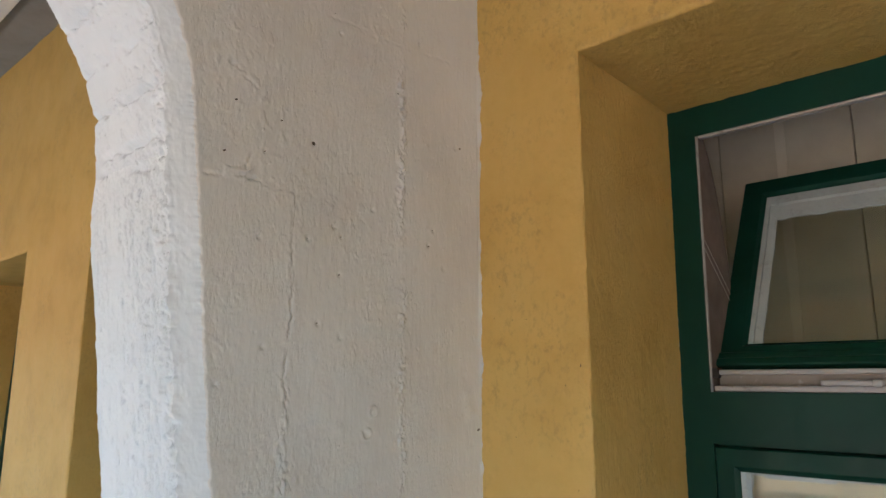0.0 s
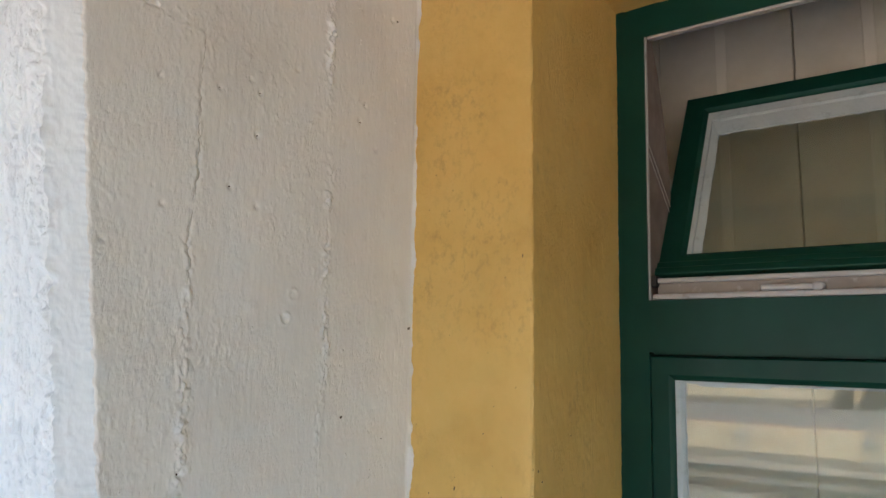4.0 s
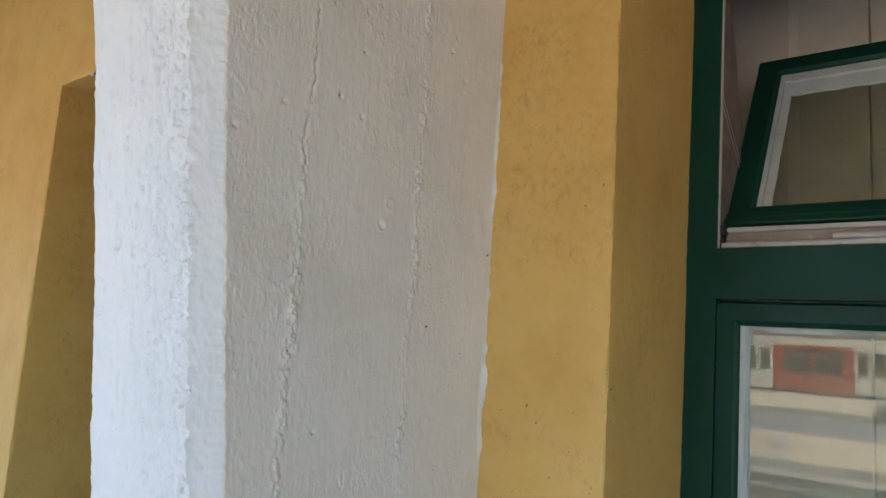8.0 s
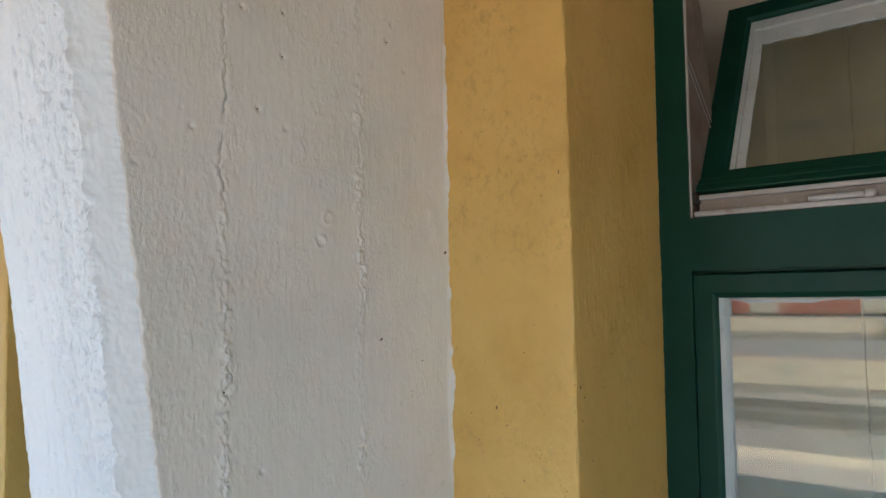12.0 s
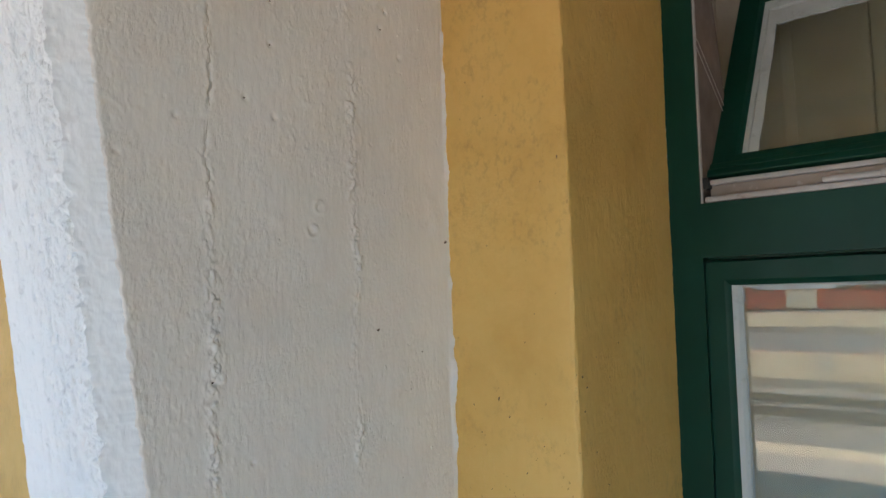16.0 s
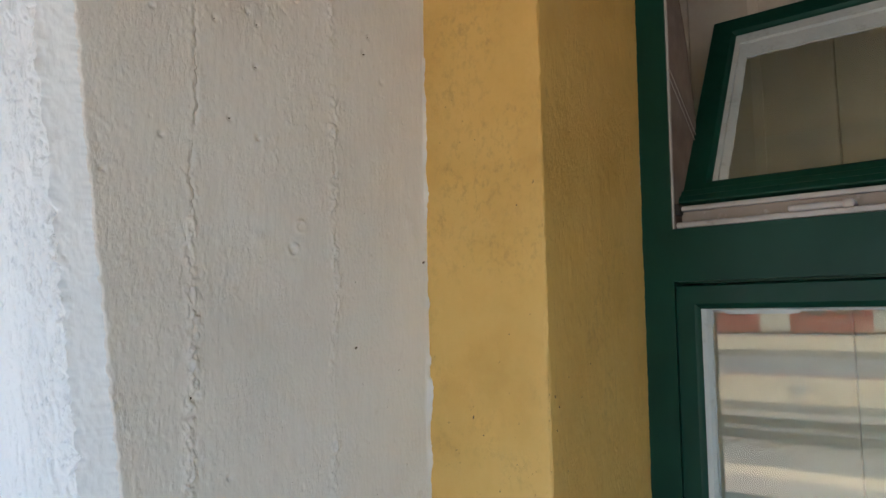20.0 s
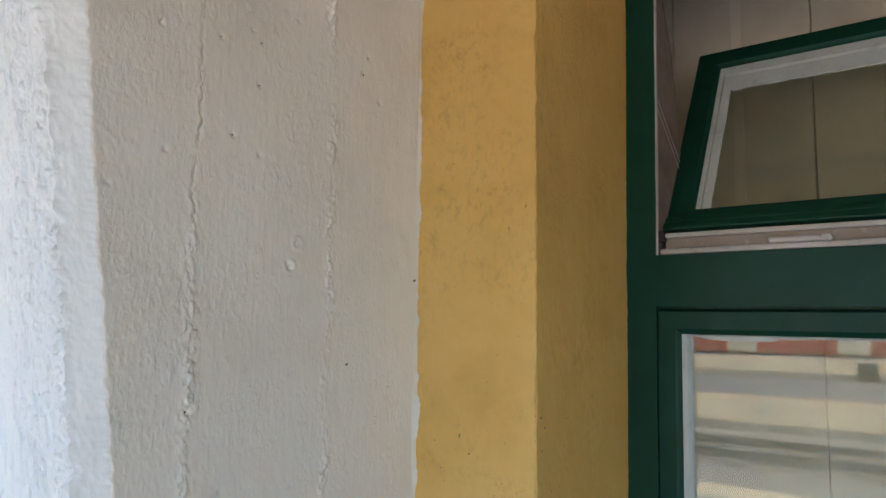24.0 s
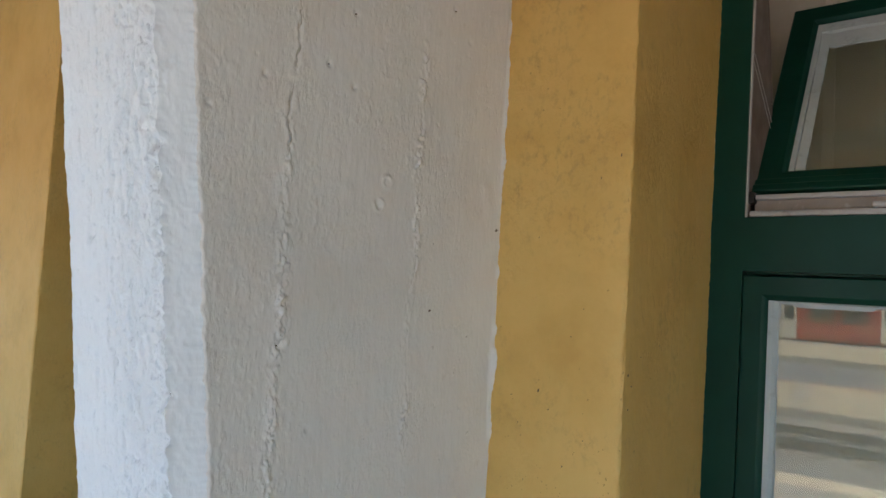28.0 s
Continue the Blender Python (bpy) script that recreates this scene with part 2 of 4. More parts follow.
class Buffer:
    """Gathers grids and boxes into one mesh."""

    def __init__(self):
        self.v, self.f, self.m, self.count = [], [], [], 0

    def grid(self, x, y, z, slot=0, flip=False):
        r, c = x.shape
        i = np.arange(r * c).reshape(r, c) + self.count
        q = np.stack([i[:-1, :-1], i[:-1, 1:], i[1:, 1:], i[1:, :-1]], -1).reshape(-1, 4)
        self.v.append(np.stack([x, y, z], -1).reshape(-1, 3))
        self.f.append(q[:, ::-1] if flip else q)
        self.m.append(np.full(len(q), slot))
        self.count += r * c

    def box(self, x0, x1, y0, y1, z0, z1, slot=0):
        p = np.array([(x, y, z) for z in (z0, z1) for y in (y0, y1) for x in (x0, x1)], float)
        q = np.array([(0, 2, 3, 1), (4, 5, 7, 6), (0, 1, 5, 4), (2, 6, 7, 3), (0, 4, 6, 2), (1, 3, 7, 5)]) + self.count
        self.v.append(p)
        self.f.append(q)
        self.m.append(np.full(6, slot))
        self.count += 8

    def done(self, name, mats, smooth=True):
        v, f, m = np.concatenate(self.v), np.concatenate(self.f), np.concatenate(self.m)
        me = bpy.data.meshes.new(name)
        me.vertices.add(len(v))
        me.vertices.foreach_set("co", v.astype(np.float32).ravel())
        me.loops.add(f.size)
        me.loops.foreach_set("vertex_index", f.astype(np.int32).ravel())
        me.polygons.add(len(f))
        me.polygons.foreach_set("loop_start", (np.arange(len(f)) * 4).astype(np.int32))
        me.polygons.foreach_set("loop_total", np.full(len(f), 4, np.int32))
        me.polygons.foreach_set("material_index", m.astype(np.int32))
        me.polygons.foreach_set("use_smooth", np.full(len(f), smooth))
        for x in mats:
            me.materials.append(x)
        me.update(calc_edges=True)
        me.validate()
        return new(name, me)


def link(name, bm, mat, parent=None, smooth=False):
    bmesh.ops.recalc_face_normals(bm, faces=bm.faces)
    me = bpy.data.meshes.new(name)
    bm.to_mesh(me)
    bm.free()
    me.materials.append(mat)
    if smooth:
        for p in me.polygons:
            p.use_smooth = True
    ob = new(name, me)
    if parent:
        ob.parent = parent
    return ob


def part(name, bm, mat, parent, label="", smooth=False):
    ob = link(name, bm, mat, parent, smooth)
    return tagged(ob, label) if label else ob


def block(x0, x1, y0, y1, z0, z1, bevel=0.0, seg=2, bm=None):
    """A bevelled block as a bmesh, or added to one."""
    out = bm or bmesh.new()
    r = bmesh.ops.create_cube(out, size=1)
    for v in r["verts"]:
        v.co = Vector(((x0 + x1) / 2 + v.co.x * (x1 - x0), (y0 + y1) / 2 + v.co.y * (y1 - y0), (z0 + z1) / 2 + v.co.z * (z1 - z0)))
    if bevel:
        es = list({e for v in r["verts"] for e in v.link_edges})
        bmesh.ops.bevel(out, geom=es, offset=bevel, segments=seg, affect='EDGES', profile=0.6)
    return out


def empty(name, label, category, kind="", group=""):
    return tagged(new(name), label, category, group, kind)


def warp(bm, fn):
    for v in bm.verts:
        v.co = Vector(fn(v.co))
    return bm


# ---- plan ----
WALL = -0.366            # face of the ochre wall
BAY = 1.965              # from window to window
EDGE_L, EDGE_R = -0.036, 1.25   # sides of a window recess
HEAD = 2.152             # underside of a recess
FACE = -0.238            # side of the pillar towards the window
BACK = -0.456
CEIL = 3.16
SPRING, SPAN, RISE = 1.93, 1.5, 0.69   # half span and rise of the basket arch


def lean(z):
    """Front of the window frame, which leans in a little."""
    return 0.025 * (z - 1.6)


def pier_edge(z):
    """Front corner of the pillar: it leans out and goes over into the arch."""
    d = np.clip((z - SPRING) / RISE, 0, 0.965)
    return -0.821 - 0.119 * (np.minimum(z, SPRING) - 1.17) - 0.35 * 0.119 * np.clip(z - SPRING, 0, 0.3) - SPAN * (1 - np.sqrt(1 - d ** 2))


CRACK_A = [(-0.764, 1.885), (-0.762, 1.72), (-0.767, 1.6), (-0.763, 1.5), (-0.762, 1.4), (-0.762, 1.3), (-0.763, 1.22), (-0.758, 1.1), (-0.76, 0.9)]
CRACK_B = [(-0.569, 1.88), (-0.561, 1.7), (-0.559, 1.5), (-0.563, 1.4), (-0.559, 1.27), (-0.556, 1.1), (-0.556, 0.9)]


def crack_line(z, line, seed):
    """The wandering middle of a crack at the heights z."""
    zs = np.array([p[1] for p in line])
    us = np.array([p[0] for p in line])
    o = np.argsort(zs)
    return np.interp(z, zs[o], us[o]) + 0.0024 * layered(z * 35, z * 0, seed, 2) + 0.0012 * layered(z * 200, z * 0, seed + 2, 3)


def groove(u, z, line, width, depth, seed, lip=0.6):
    """A crack along a line of (u, z): a broken groove with crumbs of plaster beside it."""
    zs = np.array([p[1] for p in line])
    c = crack_line(z, line, seed)
    on = np.clip((z - zs.min()) / 0.03, 0, 1) * np.clip((zs.max() - z) / 0.03, 0, 1)
    wob = np.clip(0.6 + 0.9 * layered(z * 30, z * 0, seed + 5, 3), 0.1, 1.3)
    s = (u - c) / width
    side = 1.3 * lumps(z * 14, z * 0, seed + 9)
    crumbs = np.clip(1.5 * layered(u * 130, z * 95, seed + 3, 5) + 0.12, 0, 1.1) * np.clip(0.8 + 0.8 * lumps(z * 17, z * 0, seed + 11), 0, 1)
    return on * depth * (-wob * np.exp(-s * s) + lip * crumbs * np.exp(-((s - side) / 3.2) ** 2))


def dent(u, z, places, sign=-1):
    d = 0
    for a, b, r, h in places:
        d = d + sign * h * np.exp(-((u - a) ** 2 + (z - b) ** 2) / r ** 2)
    return d


def side_relief(y, z):
    """Relief of the pillar's broad side."""
    d = 0.0020 * layered(y * 6, z * 4, 11)
    ca, cb = crack_line(z, CRACK_A, 61), crack_line(z, CRACK_B, 71)
    upper = np.clip((z - 1.72) / 0.12, 0, 1)
    mask = np.clip(1.2 * layered(y * 8, z * 6, 31) + 0.05 + 0.5 * np.clip((ca - y) / 0.03, 0, 1) + 0.3 * upper + 0.7 * np.exp(-((y + 0.77) / 0.10) ** 2 - ((z - 1.95) / 0.07) ** 2), 0, 1) * (1 - 0.75 * np.clip((y - cb) / 0.04, 0, 1))
    # raised flecks of limewash drawn out by the brush, then round grit
    d = d + 0.0007 * np.clip(layered(y * 180, z * 88, 21, 4) - 0.42, 0, 0.6) * (0.18 + mask)
    d = d + 0.0010 * np.clip(layered(y * 105, z * 78, 25, 4) - 0.62, 0, 0.6) * (0.06 + mask)
    d = d + 0.00045 * (0.5 + upper) * np.clip((layered(y * 60, z * 44, 45, 5) - 0.58) * 5, 0, 1) * mask
    d = d - 0.0010 * np.clip(layered(y * 150, z * 100, 27) - 0.85, 0, 0.5)
    d = d + 0.00010 * layered(y * 240, z * 34, 51, 2)
    # first crack: an open line above, a crumbling ridge of plaster below
    d = d + groove(y, z, CRACK_A, 0.0022, 0.0020, 61, 0.5) * np.clip((z - 1.50) / 0.10, 0, 1)
    low = np.clip((1.66 - z) / 0.10, 0, 1) * np.clip(0.75 + 0.6 * layered(z * 17, z * 0, 65, 3), 0.4, 1.1)
    crumb = np.clip(0.45 + 1.0 * layered(y * 230, z * 175, 67, 3), 0, 1.0)
    d = d + 0.0040 * low * crumb * np.exp(-((y - ca - 0.004 * lumps(z * 24, z * 0, 68)) / 0.0058) ** 2)
    d = d + 0.0017 * low * np.clip(layered(y * 120, z * 80, 69, 4) - 0.2, 0, 0.8) * np.exp(-((y - ca) / 0.014) ** 2)
    # second crack: pale lumps above, a fine line with few lumps below
    d = d + groove(y, z, CRACK_B, 0.0014, 0.0008, 71, 0.8)
    high = np.clip((z - 1.50) / 0.1, 0.6, 1) * np.clip(0.55 + 0.8 * layered(z * 15, z * 0, 75, 2), 0.15, 1)
    crumb = np.clip(0.38 + 1.0 * layered(y * 230, z * 170, 77, 3), 0, 1.0)
    d = d + 0.0052 * high * crumb * np.exp(-((y - cb - 0.004 * lumps(z * 22, z * 0, 78)) / 0.0066) ** 2)
    # the joint where the arch begins, and a slanting seam above it
    d = d + groove(z, y, [(1.864, -0.902), (1.872, -0.85), (1.874, -0.80), (1.866, -0.762)], 0.0026, 0.0036, 81, 1.2)
    d = d + groove(z, y, [(2.024, -0.88), (2.006, -0.85), (1.985, -0.815)], 0.0028, 0.0019, 91, 1.2)
    d = d + groove(z, y, [(2.141, -0.76), (2.145, -0.677), (2.154, -0.558), (2.17, -0.42)], 0.0026, 0.0008, 95, 0.9)
    d = d + groove(y, z, [(-0.846, 1.862), (-0.838, 1.885), (-0.829, 1.912)], 0.0024, 0.0020, 97, 0.8)
    d = d + dent(y, z, [(-0.627, 1.546, 0.006, 0.003), (-0.632, 1.553, 0.004, 0.0025), (-0.762, 1.383, 0.0045, 0.0035), (-0.735, 1.944, 0.004, 0.002), (-0.575, 2.069, 0.003, 0.002), (-0.47, 1.80, 0.004, 0.002)] + [(a, b, 0.0032, 0.0026) for a, b in ((-0.696, 1.832), (-0.682, 1.82), (-0.74, 1.809), (-0.507, 1.834), (-0.496, 1.86), (-0.685, 1.766), (-0.719, 1.697), (-0.681, 1.68), (-0.814, 1.799), (-0.866, 2.017), (-0.812, 1.913), (-0.439, 2.013), (-0.526, 2.172), (-0.693, 2.125), (-0.625, 1.87), (-0.802, 1.663), (-0.715, 1.291), (-0.862, 1.618))])
    d = d + dent(y, z, [(-0.405, 1.575, 0.014, 0.0025), (-0.412, 1.60, 0.01, 0.0018), (-0.68, 1.56, 0.009, 0.0015)], 1)
    for a, b, r, h in ((-0.628, 1.549, 0.0075, 0.0016), (-0.617, 1.579, 0.0085, 0.0012)):
        q = np.sqrt(((y - a) / 1.0) ** 2 + ((z - b) / 0.85) ** 2)
        d = d + h * np.exp(-((q - r) / 0.0028) ** 2) * np.clip(0.75 + 0.6 * lumps(y * 120, z * 120, 99), 0, 1.2)
    return d


FRONT_PITS = [(-0.392, 1.488, 0.004, 0.006), (-0.382, 1.491, 0.003, 0.005), (-0.262, 1.575, 0.006, 0.011), (-0.264, 1.553, 0.004, 0.008), (-0.262, 1.52, 0.004, 0.007), (-0.412, 1.888, 0.006, 0.007), (-0.398, 1.885, 0.004, 0.006),
              (-0.262, 1.34, 0.006, 0.009), (-0.375, 1.60, 0.005, 0.007), (-0.372, 1.612, 0.004, 0.005), (-0.261, 1.22, 0.007, 0.009), (-0.35, 1.535, 0.004, 0.005), (-0.262, 1.46, 0.004, 0.007), (-0.262, 1.40, 0.004, 0.006),
              (-0.345, 1.36, 0.004, 0.005), (-0.40, 1.30, 0.003, 0.004), (-0.33, 1.25, 0.004, 0.005), (-0.265, 1.66, 0.004, 0.006), (-0.30, 1.72, 0.005, 0.005), (-0.263, 1.77, 0.005, 0.006)]


def front_relief(x, z):
    """Relief of the pillar's front, scraped from top to bottom."""
    d = 0.003 * layered(x * 9, z * 4, 111)
    low = np.clip((1.91 - z) / 0.06, 0, 1)
    mid = np.clip(1 - np.abs(x + 0.305) / 0.07, 0, 1)
    d = d + (0.2 + 0.8 * mid) * low * 0.0046 * layered(x * 130, z * 14, 121, 5)
    d = d - (0.15 + 0.85 * mid) * (0.1 + 0.9 * low) * 0.0034 * np.clip(layered(x * 190, z * 62, 123, 4) - 0.40, 0, 0.6)
    d = d + 0.0005 * layered(x * 240, z * 170, 127, 3) * (0.25 + mid)
    edge = np.clip(1 - np.abs(x + 0.265) / 0.018, 0, 1)
    d = d - 0.004 * edge * np.clip(layered(x * 120, z * 100, 143, 4) - 0.5, 0, 0.5)
    d = d - 0.003 * np.clip(layered(x * 110, z * 80, 147, 4) - 0.75, 0, 0.5)
    d = d + 0.0052 * edge * np.clip(layered(x * 130, z * 88, 137, 4), -0.7, 0.7) + 0.0015 * edge * layered(x * 20, z * 26, 139, 3)
    d = d + (0.2 + 0.8 * mid) * (0.15 + 0.85 * low) * 0.0042 * np.clip(layered(x * 130, z * 62, 131, 5) - 0.1, -0.3, 0.8)
    for k, (zz, deep, far) in enumerate(((1.872, 0.003, -0.34), (1.904, 0.0042, -0.42), (1.965, 0.0048, -0.5), (2.025, 0.0022, -0.5), (2.085, 0.0060, -0.5), (2.165, 0.003, -0.5), (2.24, 0.004, -0.5))):
        line = [(zz, far), (zz + 0.003, -0.42 + 0.1 * (far > -0.4)), (zz - 0.001, -0.30), (zz + 0.004, -0.26)]
        d = d + groove(z, x, line, 0.0046, 2.6 * deep, 141 + 7 * k, 0.3)
    d = d + dent(x, z, FRONT_PITS)
    d = d + dent(x, z, [(a + 0.002, b + 0.006, r * 0.9, h * 0.35) for a, b, r, h in FRONT_PITS], 1)
    return d


def pillar_mesh(name, step, z0, z1):
    z = np.arange(z0, z1 + step / 2, step)
    e = pier_edge(z)[:, None]
    zz = z[:, None]
    buf = Buffer()
    n_side, n_cut, n_front, n_back = int(0.56 / step), max(4, int(0.034 / step)), int(0.2 / step), 14
    s = np.linspace(0, 1, n_side)[None, :]
    y = WALL - 0.014 + (e - WALL + 0.014) * s
    d = side_relief(y, zz + 0 * s) * np.clip(s / 0.005, 0.3, 1)
    d -= 0.0015 * np.clip((s - 0.993) / 0.007, 0, 1) ** 2
    xs, ys = FACE + d, y + (0.0016 * layered(zz * 110, s * 0, 201, 4) + 0.0034 * np.clip(layered(zz * 170, s * 0, 207, 4) - 0.45, -0.05, 0.7) * np.clip(0.4 + 1.2 * lumps(zz * 17, zz * 0, 209), 0, 1)) * np.clip((s - 0.985) / 0.015, 0, 1)
    rag = np.clip(0.0003 + 0.0026 * layered(zz * 48, zz * 0, 211, 5) + 0.0062 * np.clip(lumps(zz * 14, zz * 0, 219) - 0.35, 0, 1), 0.0001, 0.0075)
    lip_x = np.hstack([FACE + rag, FACE + 0.85 * rag, FACE + 0 * rag])
    lip_y = np.hstack([WALL - 0.004 + 0 * zz, WALL - 0.0105 + 0 * zz, WALL - 0.0128 + 0 * zz])
    # front
    s = np.linspace(0, 1, n_front)[None, :]
    rear = np.interp(zz, (1.70, 1.84, 1.89, 1.965, 2.0, 2.06, 2.1, 2.2), (0.0, 0.001, 0.013, 0.009, 0.0, -0.012, -0.018, -0.02))
    fx = -0.257 + (BACK + rear + 0.004 + 0.257) * s + 0 * zz
    fd = front_relief(fx, zz + 0 * s)
    fy = e - 0.028 - 0.008 * np.clip(s / 0.22, 0, 1) - fd + 0.006 * np.clip((s - 0.96) / 0.04, 0, 1) ** 2
    fx = fx + (0.0025 * layered(zz * 40, s * 0, 251) + 0.0016 * layered(zz * 130, s * 0, 255, 4)) * np.clip((s - 0.94) / 0.06, 0, 1)
    # cut corner between side and front
    s = np.linspace(0, 1, n_cut + 2)[None, 1:-1]
    cx = xs[:, -1:] * (1 - s) + fx[:, :1] * s
    flat = (e - 0.0005) * (1 - s) + (e - 0.028) * s
    cy = flat + (ys[:, -1:] - e + 0.0005) * (1 - s) ** 6 + (fy[:, :1] - e + 0.028) * s ** 6
    rough = np.sin(s * math.pi) * (0.0004 * layered(zz * 30, s * 2, 231, 2) + 0.0003 * layered(zz * 170, s * 7, 235, 3) + 0.0036 * np.clip(layered(zz * 95, s * 4.2, 241, 4), -0.7, 0.8) * np.clip(s * 3 - 2.0, 0.04, 1))
    cx, cy = cx + 0.6 * rough, cy - 0.8 * rough
    # back
    s = np.linspace(0, 1, n_back + 1)[None, 1:]
    by = e - 0.012 + (WALL + 0.002 - e + 0.012) * s
    bx = BACK + rear + 0.003 * layered(zz * 20, by * 14, 261)
    x, y = np.hstack([lip_x, xs]), np.hstack([lip_y, ys])
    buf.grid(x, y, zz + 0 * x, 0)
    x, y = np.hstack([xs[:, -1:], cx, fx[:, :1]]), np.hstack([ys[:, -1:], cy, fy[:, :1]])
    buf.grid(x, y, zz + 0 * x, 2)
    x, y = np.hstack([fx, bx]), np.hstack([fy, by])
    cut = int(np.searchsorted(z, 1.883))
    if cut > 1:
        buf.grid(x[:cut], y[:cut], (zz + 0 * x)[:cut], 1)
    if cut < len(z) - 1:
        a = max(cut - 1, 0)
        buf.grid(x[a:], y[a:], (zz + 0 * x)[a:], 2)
    return buf


# ---- pillars and arch ----
low = pillar_mesh("pillar", 0.02, -0.02, 0.961)
low_grid = pillar_mesh("pillar", 0.0014, 0.96, 2.42)
top_grid = pillar_mesh("pillar", 0.008, 2.418, 2.59)
buf = Buffer()
for b_ in (low, low_grid, top_grid):
    for v, f, m in zip(b_.v, b_.f, b_.m):
        buf.v.append(v), buf.f.append(f + buf.count), buf.m.append(m)
    buf.count += b_.count
pillar = tagged(buf.done("pillar", [WHITE, SKYLIT_SCRAPED, SKYLIT_LIME]), "rough white limewashed plaster pillar rising into an arch, cracked and lumpy", "pillar", kind="structure")
OUT = -2.8               # open side of the gallery
buf = Buffer()
yy = np.linspace(OUT, WALL, 140)[None, :]
zz = np.linspace(2.58, CEIL + 0.02, 60)[:, None]
buf.grid(FACE + side_relief(yy + 0 * zz, zz + 0 * yy), yy + 0 * zz, zz + 0 * yy)
buf.grid(BACK + 0 * yy * zz, yy + 0 * zz, zz + 0 * yy, flip=True)
xx = np.linspace(BACK, FACE, 12)[:, None]
buf.grid(xx + 0 * yy, yy + 0 * xx, 2.58 + 0 * xx * yy)
tagged(buf.done("arch_beam", [WHITE]), "white plastered cross beam that carries on the arch", "beam", kind="structure")

for k, (y, z, r) in enumerate([(-0.735, 1.944, 0.0055), (-0.858, 1.969, 0.0022), (-0.87, 1.899, 0.0024), (-0.575, 2.069, 0.0022), (-0.428, 2.015, 0.0026),
                               (-0.524, 1.423, 0.0026), (-0.383, 1.543, 0.0034), (-0.79, 1.961, 0.002), (-0.762, 1.383, 0.0025), (-0.44, 1.387, 0.0012), (-0.719, 1.697, 0.002), (-0.505, 1.832, 0.0022), (-0.684, 1.766, 0.0018), (-0.682, 1.82, 0.0016), (-0.496, 1.86, 0.0014), (-0.812, 1.913, 0.0016), (-0.74, 1.809, 0.0013)]):
    bm = bmesh.new()
    bmesh.ops.create_icosphere(bm, subdivisions=1, radius=1)
    warp(bm, lambda c: (FACE + float(side_relief(np.array([y]), np.array([z]))[0]) + c.x * 0.0012, y + c.y * r * (1.2 if k == 0 else 1) + c.z * r * 0.4, z + c.z * r * 0.7 - c.y * r * (0.4 if k == 0 else 0)))
    part("fleck", bm, FLECK, pillar, "dark fleck of dirt", True)


def pebbles(name, places, mat, label, seed, parent=None, flat=1.0):
    """Many small flattened lumps of plaster, each (x, y, z, radius, normal axis), in one mesh."""
    rng = random.Random(seed)
    ball = bmesh.new()
    bmesh.ops.create_icosphere(ball, subdivisions=1, radius=1)
    base = [v.co.copy() for v in ball.verts]
    faces = [[v.index for v in f.verts] for f in ball.faces]
    ball.free()
    bm = bmesh.new()
    for x, y, z, r, axis in places:
        tall, turn, thin = rng.uniform(0.7, 1.8), rng.uniform(-0.7, 0.7), rng.uniform(0.22, 0.42) * flat
        vs = []
        for c in base:
            k = rng.uniform(0.7, 1.2)
            a, b, h = c.x * k, c.z * k * tall, c.y * k * thin
            a, b = a * math.cos(turn) - b * math.sin(turn), a * math.sin(turn) + b * math.cos(turn)
            vs.append(bm.verts.new((x + h * r, y + a * r, z + b * r) if axis else (x + a * r, y + h * r, z + b * r)))
        for f in faces:
            bm.faces.new([vs[q] for q in f])
    bmesh.ops.recalc_face_normals(bm, faces=bm.faces)
    ob = part(name, bm, mat, parent or pillar, label, True)
    return ob


def on_side(y, z, r):
    y, z = np.array(y), np.array(z)
    return list(zip(FACE + side_relief(y, z) + 0.0001, y, z, r, [True] * len(r)))


def on_front(x, z, r):
    x, z = np.array(x), np.array(z)
    y = pier_edge(z) - 0.028 - 0.008 * np.clip((-0.257 - x) / 0.043, 0, 1) - front_relief(x, z)
    return list(zip(x, y, z, r, [False] * len(r)))


rng = np.random.default_rng(5)
z = rng.uniform(1.02, 2.3, 260)
x = -0.275 + rng.normal(0, 0.014, len(z))
x = np.minimum(x, -0.2575)
pebbles("ridge_crumbs", on_front(x, z, rng.uniform(0.0008, 0.0030, len(z))), SKYLIT_SCRAPED, "crumbs of limewash along the scraped ridge", 4, None, 0.4)
# scattered grit under the limewash
y, z = rng.uniform(-0.88, -0.39, 1500), rng.uniform(1.05, 2.3, 1500)
near = layered(y * 9, z * 7, 31) + 0.35 * (z > 1.75)
keep = (rng.uniform(-0.5, 1.3, 1500) < near) & (y > pier_edge(z) + 0.01)
pebbles("grit_lumps", on_side(y[keep], z[keep], rng.uniform(0.0005, 0.0015, keep.sum()) * (0.6 + 0.9 * (rng.uniform(0, 1, keep.sum()) > 0.88))), WHITE, "small lumps of grit under the limewash", 6)

